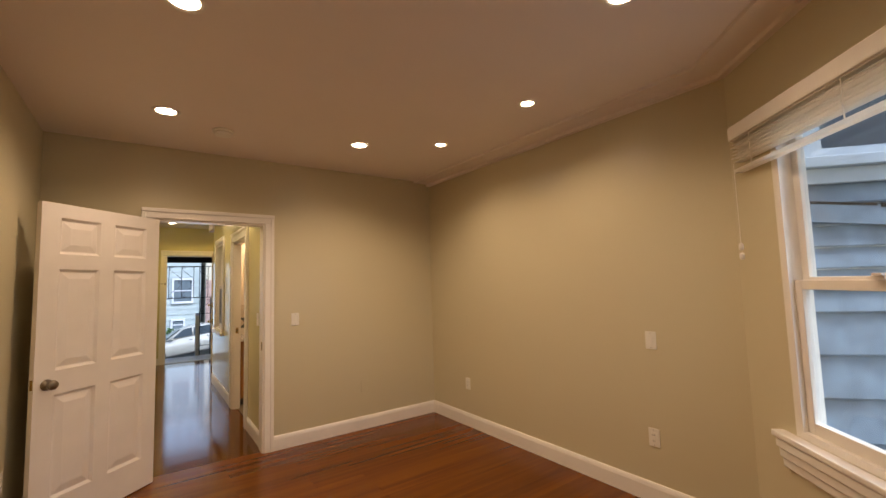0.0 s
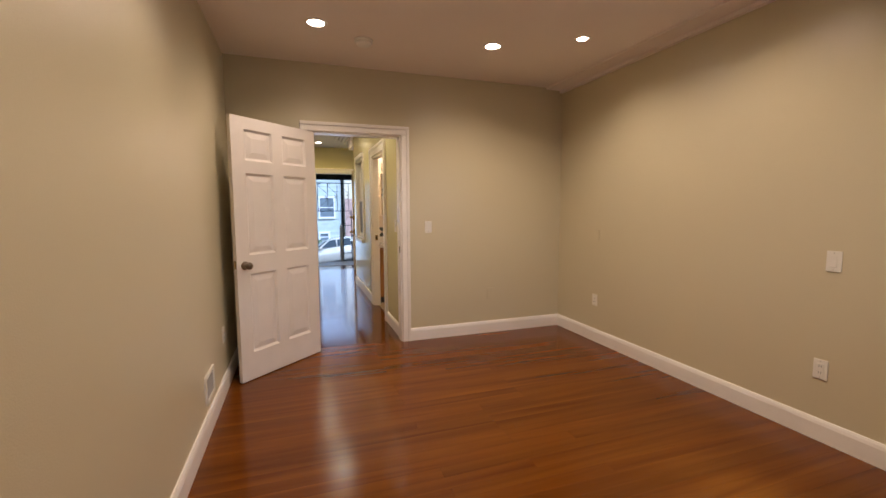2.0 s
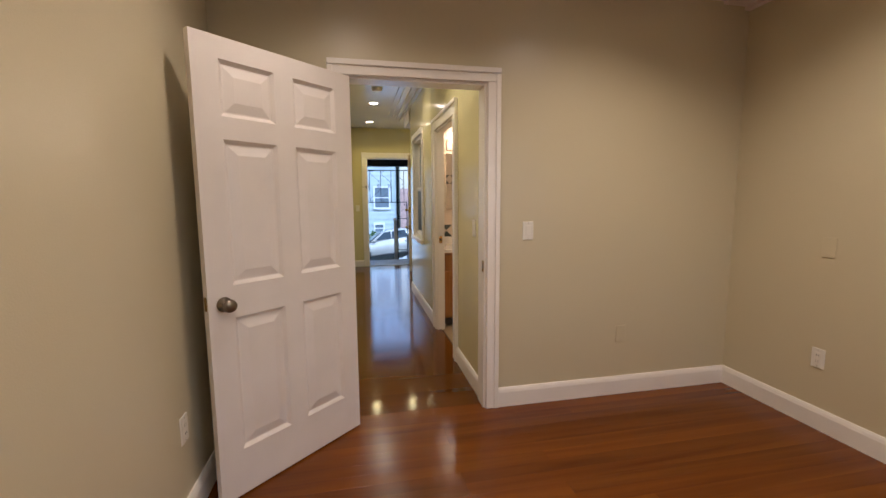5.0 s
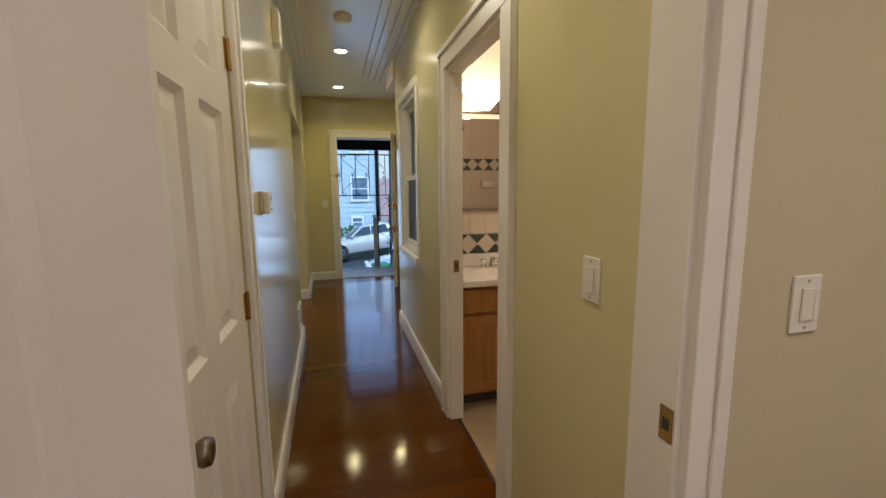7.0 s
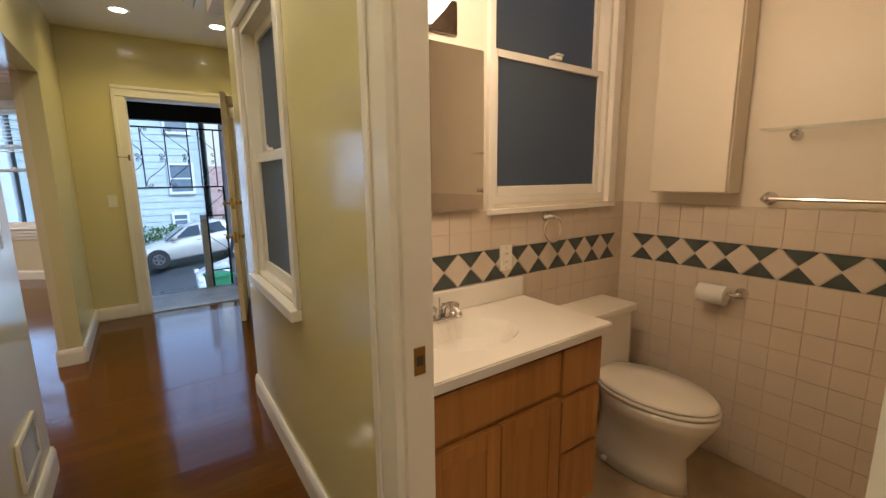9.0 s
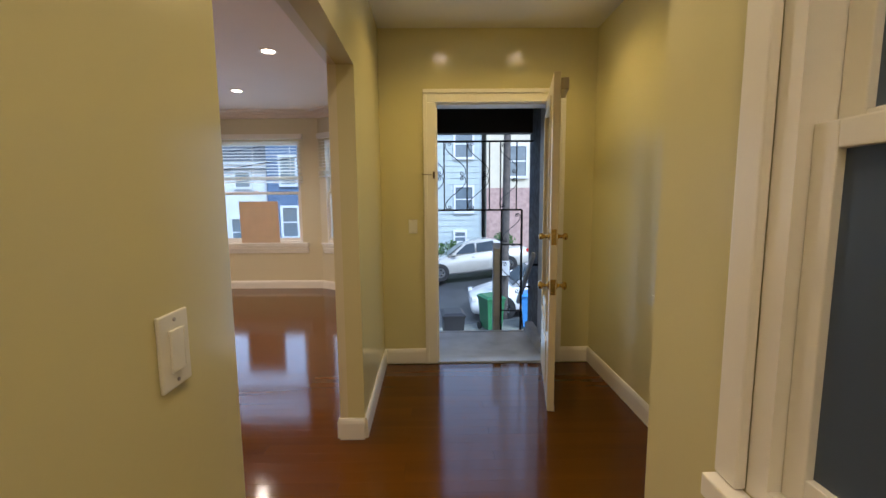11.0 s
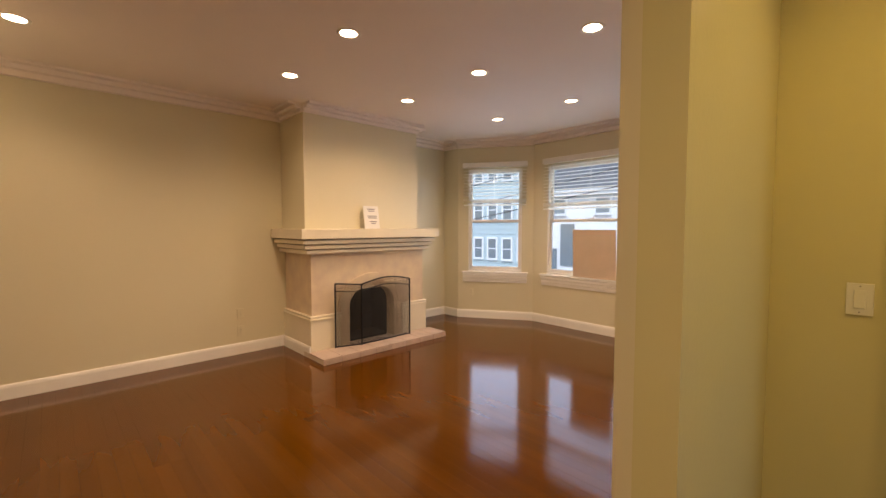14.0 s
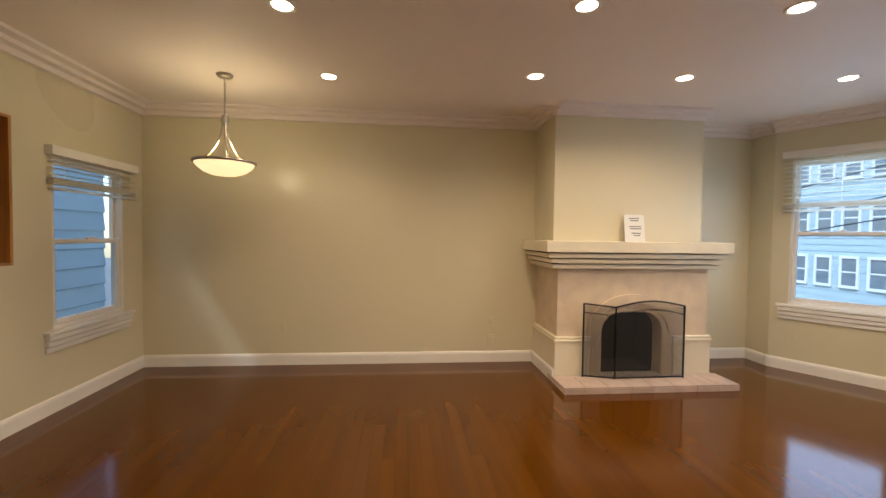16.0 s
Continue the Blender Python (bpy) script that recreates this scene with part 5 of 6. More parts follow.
part("ring", rod([(0.06 * math.sin(2 * math.pi * i / 20), -0.05, -0.06 + 0.06 * math.cos(2 * math.pi * i / 20)) for i in range(21)], 0.004), CHROME, tr)
plate(pose(2.02, BTY - 0.009, 1.02), "outlet", "white outlet on the tile border above the vanity", "wall outlet")
tb2 = copy_thing(tb, pose(1.75, BTY0, 2.08, 0, 0, -90))
tb2["label"] = "chrome shower rail on the tiled bathroom wall"
sdh = thing("soap_dish", (2.35, BTY0 + 0.009, 1.45), "white ceramic soap dish on the tiled wall", "soap dish")
part("dish", boxes((-0.075, 0.0, -0.05, 0.075, 0.05, 0.03), bevel=0.012), PORCELAIN, sdh)

# toilet
TX = 2.53
to = thing("toilet", (TX, 0, 0), "white two-piece porcelain toilet with closed lid", "toilet")


def oval_ring(cx, cy, rx, ry, z, n=28, egg=0.0):
    out = []
    for i in range(n):
        a = 2 * math.pi * i / n
        y = math.sin(a)
        out.append((cx + rx * math.cos(a) * (1 + egg * y), cy + ry * y, z))
    return out


part("bowl", loft([oval_ring(0, 6.10, 0.115, 0.24, 0.0), oval_ring(0, 6.10, 0.105, 0.23, 0.06), oval_ring(0, 6.09, 0.10, 0.21, 0.16), oval_ring(0, 6.06, 0.13, 0.23, 0.25), oval_ring(0, 6.04, 0.17, 0.25, 0.32), oval_ring(0, 6.03, 0.185, 0.265, 0.375), oval_ring(0, 6.03, 0.18, 0.26, 0.395)]), PORCELAIN, to, "", True)
part("seat", loft([oval_ring(0, 6.04, 0.185, 0.27, 0.398, egg=0.06), oval_ring(0, 6.04, 0.19, 0.275, 0.408, egg=0.06), oval_ring(0, 6.04, 0.185, 0.27, 0.417, egg=0.06)]), PORCELAIN, to, "", True)
part("lid", loft([oval_ring(0, 6.045, 0.185, 0.27, 0.421, egg=0.06), oval_ring(0, 6.045, 0.188, 0.272, 0.430, egg=0.06), oval_ring(0, 6.045, 0.175, 0.255, 0.440, egg=0.06), oval_ring(0, 6.045, 0.08, 0.12, 0.443, egg=0.06)]), PORCELAIN, to, "", True)
part("tank", boxes((-0.21, 6.285, 0.36, 0.21, BTY - 0.012, 0.69), bevel=0.02), PORCELAIN, to)
part("tank_lid", boxes((-0.225, 6.27, 0.691, 0.225, BTY - 0.011, 0.728), bevel=0.010), PORCELAIN, to)
part("flush_lever", tube(bmesh.new(), (-0.16, 6.28, 0.63), (-0.10, 6.262, 0.625), 0.007, 8), CHROME, to)
part("bolt_cap", lathe([(0.016, 0.0), (0.015, 0.012), (0.006, 0.018)], 12, (-0.115, 6.2, 0.02)), PORCELAIN, to, smooth=True)

# bathroom door, folded back inside
panel_door(door_pose((HX1 + 0.16, 4.49), (HX1 + 0.095, BD0 - 0.03)), 0.68, 2.01, "white six-panel bathroom door folded back against the wall", "door_4", hinges=False)

# ---- light well behind the frosted windows ----
setting("light_well_wall", boxes((HX1 + 0.105, 7.69, -2.5, 3.1, 7.79, 3.6), (3.0, BTY + 0.1, -2.5, 3.1, 7.69, 3.6), (HX1 + 0.105, BTY + 0.1, -2.6, 3.0, 7.69, -2.5)), SIDING, "pale siding of a narrow light well", "wall")

# ---- neighbour's siding outside the side windows ----
def lap_siding(name, m, w, z0, z1, mat, label, pitch=0.2, windows=()):
    s = thing(name, m, label, "siding", kind="structure")
    n = int(round((z1 - z0) / pitch))
    for i in range(n):
        z = z0 + i * pitch
        part("board", prism([(0.0, z), (-0.028, z), (-0.034, z + 0.012), (-0.008, z + pitch - 0.001), (0.0, z + pitch - 0.001)], 0, w, axis="x"), mat, s)
    return s


mN = frame_of((3.2, 1.74), (5.904, -1.208))[0]
lap_siding("neighbour_wall", mN, 4.0, -1.24, 1.19, SIDING, "weathered pale blue lap siding of the next house", 0.27)
lap_siding("neighbour_wall", mN, 4.0, 1.19, 4.0, SIDING, "weathered pale blue narrow siding of the next house", 0.14)
nb = thing("neighbour_window", mN, "old white window trim in the next house's siding", "window", kind="structure")
part("window_sill", boxes((0.84, -0.13, 2.12, 3.2, -0.036, 2.19), (0.88, -0.075, 2.02, 3.16, -0.036, 2.12), bevel=0.006), OLDTRIM, nb)
part("jamb_trim", boxes((0.88, -0.09, 2.191, 1.03, -0.036, 3.3), bevel=0.004), OLDTRIM, nb)
part("jamb_trim", boxes((3.0, -0.09, 2.191, 3.15, -0.036, 3.3), bevel=0.004), OLDTRIM, nb)
part("meeting_rail", boxes((1.03, -0.075, 2.191, 3.0, -0.04, 2.25), bevel=0.004), OLDTRIM, nb)
part("pane", boxes((1.03, -0.06, 2.25, 3.0, -0.037, 3.3)), FROST, nb)
lb = thing("loose_board", mN @ pose(0.62, -0.046, 1.94, 0, 5.5, 0), "split weathered siding board hanging loose", "siding board")
part("board", boxes((0, -0.012, -0.13, 1.9, 0.004, 0), bevel=0.002), SIDING, lb)
part("broken_edge", boxes((0, -0.016, -0.012, 0.7, 0.003, 0.006), (0.72, -0.02, -0.02, 1.2, 0.003, 0.008), (1.22, -0.014, -0.01, 1.9, 0.003, 0.006), bevel=0.002), POLEWOOD, lb)
mN2 = frame_of((-1.6, 4.35), (-6.4, 4.35))[0]
lap_siding("neighbour_wall", mN2, 4.8, -1.4, 4.0, CEDAR, "pale green lap siding beyond the side window", 0.26)

# ---- porch ----
PYE = 11.24
setting("porch_floor", boxes((0.30, FY + 0.141, -0.3, 1.70, PYE, -0.02)), PORCHGREY, "worn grey painted porch landing", "porch")
setting("porch_nosing", boxes((0.30, PYE + 0.001, -0.06, 1.70, PYE + 0.04, -0.012), bevel=0.008), PORCHGREY, "rounded grey nosing at the porch edge", "porch")
PW = 1.64
setting("porch_wall", boxes((PW, 10.86, -2.6, PW + 0.15, 11.45, 3.0)), STUCCO, "dark grey rough stucco porch wall", "wall")
setting("porch_wall_left", boxes((0.185, FY + 0.141, -2.6, 0.30, 12.6, 3.0)), STUCCO, "dark grey rough stucco porch wall", "wall")
setting("porch_post", boxes((1.60, FY + 0.143, -0.02, 1.76, 10.84, 2.36), bevel=0.006), PORCHGREY, "grey painted trim post beside the front door", "post")
setting("porch_skirting", boxes((1.56, FY + 0.142, -0.019, 1.64, PYE - 0.02, 0.10), bevel=0.006), PORCHGREY, "grey painted skirting at the porch edge", "trim")
# ceiling and beam share one near-black base colour
setting("porch_ceiling", boxes((0.185, FY + 0.142, 2.36, 1.9, 11.46, 2.44), (0.301, 11.335, 2.09, PW - 0.001, 11.455, 2.359)), PORCHBLACK, "near-black porch ceiling and beam", "ceiling")
steps = thing("entrance_steps", (0, 0, 0), "grey painted entrance steps down to the street", "stairs", kind="structure")
for i in range(11):
    part("step", boxes((0.30, PYE + 0.042 + 0.27 * i, -2.4, 1.70, PYE + 0.042 + 0.27 * (i + 1), -0.19 - 0.18 * i)), PORCHGREY, steps)
hr = thing("handrail", (0, 0, 0), "grey painted wooden stair handrail on the wall", "handrail")
part("rail", boxes((-0.018, 0, -0.03, 0.018, 1.0, 0.03), bevel=0.01, m=Matrix.Translation((PW - 0.07, 10.91, 0.86)) @ pose(0, 0, 0, -41, 0, 0)), PORCHGREY, hr)
for d in (0.15, 0.6):
    part("bracket", tube(bmesh.new(), (PW, 10.91 + d * 0.755, 0.84 - d * 0.656), (PW - 0.07, 10.91 + d * 0.755, 0.84 - d * 0.656), 0.01, 8), BLACKIRON, hr)
npst = thing("newel_post", (1.28, PYE + 0.12, -0.19), "square grey painted newel post", "post")
part("shaft", boxes((-0.045, -0.045, -0.6, 0.045, 0.045, 1.02), bevel=0.006), PORCHGREY, npst)
part("cap", loft([[(-0.045, -0.045, 1.02), (0.045, -0.045, 1.02), (0.045, 0.045, 1.02), (-0.045, 0.045, 1.02)], [(-0.045, -0.045, 1.06), (0.045, -0.045, 1.06), (0.045, 0.045, 1.12), (-0.045, 0.045, 1.12)]]), PORCHGREY, npst)

# iron grille and gate
GY = 11.30
gg = thing("iron_gate", (0, GY, 0), "black wrought iron gate grille with scrolls", "gate")
GX0, GX1, GZ0, GZ1, GZ2 = 0.33, 1.53, -0.1, 1.29, 2.00


def bar(a, b, r=0.009, nm="bar"):
    return part(nm, rod([a, b], r, 6), BLACKIRON, gg)


bar((GX0, 0, GZ2), (PW, 0, GZ2), 0.011, "rail")
bar((GX0, 0, GZ1), (GX1, 0, GZ1), 0.011, "rail")
for x in (0.34, 0.48, 0.71, 0.95, 1.185, 1.30, 1.47):
    bar((x, 0, GZ1), (x, 0, GZ2), 0.007)
bar((GX1, 0, GZ1), (GX1, 0, -0.15), 0.012)
bar((1.315, 0, GZ1), (1.315, 0, -0.15), 0.010)
bar((1.315, 0, 0.92), (GX1, 0, 0.92), 0.010, "rail")
bar((1.315, 0, 0.20), (GX1, 0, 0.20), 0.008, "rail")


def scroll(cx, cz, h, flip, turns=9.2, r=0.0045):
    """A double-ended S-scroll: curls at both ends joined by one long sweep."""
    n = 64
    ds = 2.0 / n
    half = [(0.0, 0.0)]
    x = z = 0.0
    a = math.radians(40)
    for i in range(n // 2):
        v = (i + 0.5) / (n // 2)
        a += turns * 3.6 * v ** 2.6 / (n // 2)
        x += ds * math.cos(a)
        z += ds * math.sin(a)
        half.append((x, z))
    pts = [(-p[0], -p[1]) for p in reversed(half[1:])] + half
    k = h / (max(p[1] for p in pts) - min(p[1] for p in pts))
    part("scroll", rod([(cx + flip * p[0] * k, 0.0, cz + p[1] * k) for p in pts], r, 5), BLACKIRON, gg)


for x0, x1 in ((0.34, 0.48), (0.48, 0.71), (0.71, 0.95), (0.95, 1.185), (1.30, 1.47)):
    for r in range(2):
        scroll((x0 + x1) / 2, GZ1 + 0.18 + 0.355 * r, min(0.345, (x1 - x0) * 1.75), -1 if r else 1)
scroll(1.42, 1.10, 0.30, 1)
scroll(1.42, 0.56, 0.34, -1)


# ---- street ----
def ground_z(x, y):
    s = 2.6 * math.tanh((x - 2.0) / 22.0)
    return -2.02 + s + 0.045 * (min(max(y, 17.0), 27.0) - 17.0)


bm = bmesh.new()
xs = [-400, -150, -70] + [-40 + 2 * i for i in range(41)] + [70, 150, 400]
ys = [-60, -20, 0, 9, 12, 15, 17, 18, 19.5, 21, 23, 25, 27, 30, 40, 70, 150, 500]
grid = [[bm.verts.new((x, y, ground_z(x, y) - 0.16)) for x in xs] for y in ys]
for j in range(len(ys) - 1):
    for i in range(len(xs) - 1):
        bm.faces.new((grid[j][i], grid[j][i + 1], grid[j + 1][i + 1], grid[j + 1][i]))
setting("ground", bm, ASPHALT, "damp sloping asphalt street", "road")


def strip(name, y0, y1, h, mat, label, cat):
    bm = bmesh.new()
    n = 60
    prev = None
    for i in range(n + 1):
        x = -40 + 80 * i / n
        ring = [bm.verts.new((x, y, ground_z(x, y) + dz)) for y, dz in ((y0, -0.3), (y0, h), (y1, h), (y1, -0.3))]
        if prev:
            for k in range(3):
                bm.faces.new((prev[k], prev[k + 1], ring[k + 1], ring[k]))
        prev = ring
    return setting(name, bm, mat, label, cat)


strip("pavement", 14.3, 18.0, 0.0, CONCRETE, "damp concrete pavement with moss", "pavement")
strip("kerb", 18.001, 18.15, 0.005, CONCRETE, "concrete kerb", "kerb")
strip("pavement_far", 25.6, 29.0, 0.0, CONCRETE, "far concrete pavement", "pavement")

GREENBIN = material("green_bin_plastic", (0.012, 0.14, 0.055), rough=0.4, vary=0.08, scale=6, bump=0.02)
BLUEBIN = material("blue_bin_plastic", (0.03, 0.22, 0.55), rough=0.4, vary=0.08, scale=6, bump=0.02)
BLACKBIN = material("black_bin_plastic", (0.02, 0.02, 0.022), rough=0.45, vary=0.1, scale=6, bump=0.02)
RUBBER = material("black_rubber", (0.018, 0.018, 0.018), rough=0.8, bump=0.03)


def wheelie_bin(x, y, mat, rz, label):
    b = thing("wheelie_bin", pose(x, y, ground_z(x, y), 0, 0, rz) @ Matrix.Scale(0.9, 4), label, "wheelie bin", "bins on the pavement")
    rings = [[(-w, -d, z), (w, -d, z), (w, d, z), (-w, d, z)] for w, d, z in ((0.21, 0.24, 0.08), (0.22, 0.25, 0.10), (0.275, 0.31, 0.92), (0.29, 0.33, 0.925), (0.29, 0.33, 0.97))]
    part("body", loft(rings), mat, b)
    part("lid", loft([[(-0.30, -0.36, 0.972), (0.30, -0.36, 0.972), (0.30, 0.36, 0.972), (-0.30, 0.36, 0.972)], [(-0.30, -0.36, 1.0), (0.30, -0.36, 1.0), (0.30, 0.36, 1.0), (-0.30, 0.36, 1.0)], [(-0.22, -0.27, 1.05), (0.22, -0.27, 1.05), (0.22, 0.30, 1.05), (-0.22, 0.30, 1.05)]]), mat, b)
    part("handle", tube(bmesh.new(), (-0.26, 0.39, 0.93), (0.26, 0.39, 0.93), 0.018, 10), mat, b)
    part("axle", tube(bmesh.new(), (-0.27, 0.24, 0.11), (0.27, 0.24, 0.11), 0.012, 8), BLACKIRON, b)
    for s in (-1, 1):
        part("wheel", tube(bmesh.new(), (s * 0.235, 0.24, 0.11), (s * 0.29, 0.24, 0.11), 0.11, 18), RUBBER, b)
    return b


wheelie_bin(2.02, 17.5, GREENBIN, 20, "green plastic wheelie bin on the pavement")
wheelie_bin(3.02, 17.3, BLUEBIN, -10, "blue plastic recycling bin on the pavement")
wheelie_bin(0.98, 16.5, BLACKBIN, 5, "black plastic rubbish bin on the pavement")

CARGLASS = material("dark_car_glass", (0.03, 0.045, 0.055), rough=0.06, vary=0.02, bump=0.0, spec=0.35)
SILVER = material("pale_silver_car_paint", (0.56, 0.54, 0.48), rough=0.25, metal=0.35, vary=0.03, bump=0.0, coat=0.8)
WHITECAR = material("white_car_paint", (0.78, 0.80, 0.82), rough=0.25, vary=0.02, bump=0.0, coat=0.8)
LIGHTLENS = material("clear_lamp_lens", (0.75, 0.75, 0.72), rough=0.1, bump=0.0)
REDLENS = material("red_tail_lens", (0.45, 0.02, 0.02), rough=0.15, bump=0.0)


def sedan(at, paint, label):
    """A parked sedan, nose towards local -x."""
    c = thing("car", at, label, "car", "parked cars")
    prof = ((-2.28, 0.30, 0.55, 0.70), (-2.22, 0.24, 0.66, 0.80), (-1.9, 0.20, 0.74, 0.86), (-1.2, 0.18, 0.88, 0.89), (-0.3, 0.17, 0.95, 0.90), (0.8, 0.17, 0.97, 0.90), (1.6, 0.19, 0.98, 0.89), (2.1, 0.24, 0.95, 0.84), (2.28, 0.34, 0.84, 0.74))
    rings = []
    for x, lo, hi, w in prof:
        sh = lo + (hi - lo) * 0.55
        rings.append([(x, -w * 0.9, lo), (x, -w, lo + 0.10), (x, -w, sh), (x, -w * 0.95, hi - 0.05), (x, -w * 0.82, hi), (x, w * 0.82, hi), (x, w * 0.95, hi - 0.05), (x, w, sh), (x, w, lo + 0.10), (x, w * 0.9, lo)])
    part("body", loft(rings), paint, c, "", True)
    cab = ((-1.05, 0.88, 0.90, 0.74), (-0.35, 0.90, 1.30, 0.66), (0.0, 0.90, 1.40, 0.60), (0.65, 0.92, 1.42, 0.60), (1.05, 0.93, 1.33, 0.62), (1.75, 0.95, 0.97, 0.70))
    rr = []
    for x, lo, hi, w in cab:
        rr.append([(x, -0.80, lo), (x, -w, hi - 0.03), (x, -w * 0.85, hi), (x, w * 0.85, hi), (x, w, hi - 0.03), (x, 0.80, lo)])
    part("roof", loft(rr), paint, c, "", True)
    for s in (-1, 1):
        for x0, x1, t0, t1 in ((-0.72, 0.10, -0.22, 0.12), (0.17, 1.02, 0.19, 0.86)):
            bm = bmesh.new()
            v = [bm.verts.new(p) for p in ((x0, s * 0.80, 0.965), (x1, s * 0.80, 0.965), (t1, s * 0.655, 1.335), (t0, s * 0.655, 1.31))]
            u = [bm.verts.new((p.co.x, p.co.y + s * 0.012, p.co.z)) for p in v]
            bm.faces.new(u)
            for k in range(4):
                bm.faces.new((v[k], v[(k + 1) % 4], u[(k + 1) % 4], u[k]))
            part("side_window", bm, CARGLASS, c)
    for nm, xa, za, xb, zb in (("windscreen", -1.02, 0.925, -0.38, 1.31), ("rear_window", 1.68, 1.01, 1.10, 1.325)):
        bm = bmesh.new()
        v = [bm.verts.new(p) for p in ((xa, -0.70, za), (xa, 0.70, za), (xb, 0.58, zb), (xb, -0.58, zb))]
        sg_ = -1 if xa < 0 else 1
        u = [bm.verts.new((p.co.x + sg_ * 0.012, p.co.y, p.co.z + 0.018)) for p in v]
        bm.faces.new(u)
        for k in range(4):
            bm.faces.new((v[k], v[(k + 1) % 4], u[(k + 1) % 4], u[k]))
        part(nm, bm, CARGLASS, c)
    for x in (-1.38, 1.36):
        for s in (-1, 1):
            part("wheel_arch", tube(bmesh.new(), (x, s * 0.70, 0.33), (x, s * 0.905, 0.33), 0.36, 22), RUBBER, c)
            wl = part("wheel", tube(bmesh.new(), (x, s * 0.74, 0.32), (x, s * 0.92, 0.32), 0.32, 24), RUBBER, c)
            part("rim", tube(bmesh.new(), (x, s * 0.915, 0.32), (x, s * 0.93, 0.32), 0.20, 20), CHROME, wl)
            for k in range(5):
                a = 2 * math.pi * k / 5
                part("spoke_gap", tube(bmesh.new(), (x + 0.12 * math.cos(a), s * 0.925, 0.32 + 0.12 * math.sin(a)), (x + 0.12 * math.cos(a), s * 0.934, 0.32 + 0.12 * math.sin(a)), 0.035, 8), RUBBER, wl)
    for s in (-1, 1):
        part("headlight", boxes((-2.235, s * 0.66 - 0.14, 0.60, -2.10, s * 0.66 + 0.14, 0.72), bevel=0.02), LIGHTLENS, c)
        part("tail_light", boxes((2.12, s * 0.66 - 0.13, 0.72, 2.245, s * 0.66 + 0.13, 0.86), bevel=0.02), REDLENS, c)
        part("wing_mirror", boxes((-0.80, s * 0.93 - 0.07, 0.95, -0.66, s * 0.93 + 0.07, 1.06), bevel=0.02), paint, c)
        for x in (0.05, 0.95):
            part("door_handle", boxes((x - 0.09, s * 0.905 - 0.012, 0.80, x + 0.03, s * 0.905 + 0.012, 0.825), bevel=0.004), CHROME, c)
    return c


SL = math.degrees(math.atan(0.115))
sedan(pose(2.15, 24.2, ground_z(1.95, 24.2) + 0.06, 0, -SL, 0), SILVER, "silver sedan parked across the street")
sedan(pose(3.9, 19.35, ground_z(3.9, 19.35) - 0.16, 0, -SL, 0), WHITECAR, "white sedan parked at the near kerb")

GREYGREEN = material("grey_green_house_siding", (0.36, 0.43, 0.44), rough=0.7, vary=0.06, bump=0.03)
GREYBLUE = material("grey_blue_house_siding", (0.30, 0.40, 0.44), rough=0.7, vary=0.06, bump=0.03)
CREAMHOUSE = material("cream_house_stucco", (0.54, 0.50, 0.40), rough=0.8, vary=0.06, bump=0.05)
BRICKRED = material("pinkish_brick", (0.42, 0.28, 0.25), rough=0.8, vary=0.15, scale=6, bump=0.1)
BLUEHOUSE = material("slate_blue_house_paint", (0.09, 0.15, 0.25), rough=0.6, vary=0.08, bump=0.03)
WHITEHOUSE = material("white_house_stucco", (0.58, 0.61, 0.65), rough=0.75, vary=0.05, bump=0.04)
ROOF = material("dark_grey_shingles", (0.10, 0.11, 0.13), rough=0.8, vary=0.2, scale=8, bump=0.1)
DARKGLASS = material("far_window_glass", (0.13, 0.17, 0.20), rough=0.1, vary=0.1, bump=0.0)


def house(x0, x1, y, z1, mat, label, wins, lower=None, ridge=0.0, siding=True, doors=()):
    h = thing("house", (0, y, 0), label, "house", "houses across the street")
    zb = ground_z((x0 + x1) / 2, y) - 1.8
    part("wall", boxes((x0, 0, zb, x1, 9, z1)), mat, h)
    if siding:
        z = -2.0
        while z < z1 - 0.3:
            part("siding_course", prism([(0.0, z), (-0.03, z), (-0.005, z + 0.295), (0.0, z + 0.295)], x0, x1, axis="x"), mat, h)
            z += 0.3
    if lower:
        zt, lm = lower
        part("lower_wall", boxes((x0, -0.08, zb, x1, -0.031, zt)), lm, h)
    part("cornice", boxes((x0 - 0.1, -0.25, z1 - 0.25, x1 + 0.1, 0.0, z1 - 0.05), (x0 - 0.15, -0.35, z1 - 0.05, x1 + 0.15, 0.0, z1 + 0.08)), WHITEHOUSE, h)
    if ridge:
        part("roof", prism([(-0.4, z1 + 0.08), (9.3, z1 + 0.08), (4.5, z1 + ridge)], x0 - 0.2, x1 + 0.2, axis="x"), ROOF, h)
    else:
        part("roof", boxes((x0, 0.0, z1, x1, 9, z1 + 0.1)), ROOF, h)
    for cx, cz, w, hh in wins:
        a, b, lo, hi = cx - w / 2, cx + w / 2, cz - hh / 2, cz + hh / 2
        wn = part("window", boxes((a - 0.1, -0.10, lo - 0.12, a, -0.0, hi + 0.12), (b, -0.10, lo - 0.12, b + 0.1, 0.0, hi + 0.12), (a, -0.10, hi, b, 0.0, hi + 0.12), (a, -0.13, lo - 0.12, b, 0.0, lo), (a, -0.06, cz - 0.03, b, -0.035, cz + 0.03)), WHITEHOUSE, h)
        part("pane", boxes((a, -0.05, lo, b, -0.034, hi)), DARKGLASS, wn)
    for cx, lo, w, hh in doors:
        part("door", boxes((cx - w / 2, -0.06, lo, cx + w / 2, -0.031, lo + hh)), DARKGLASS, h)
    return h


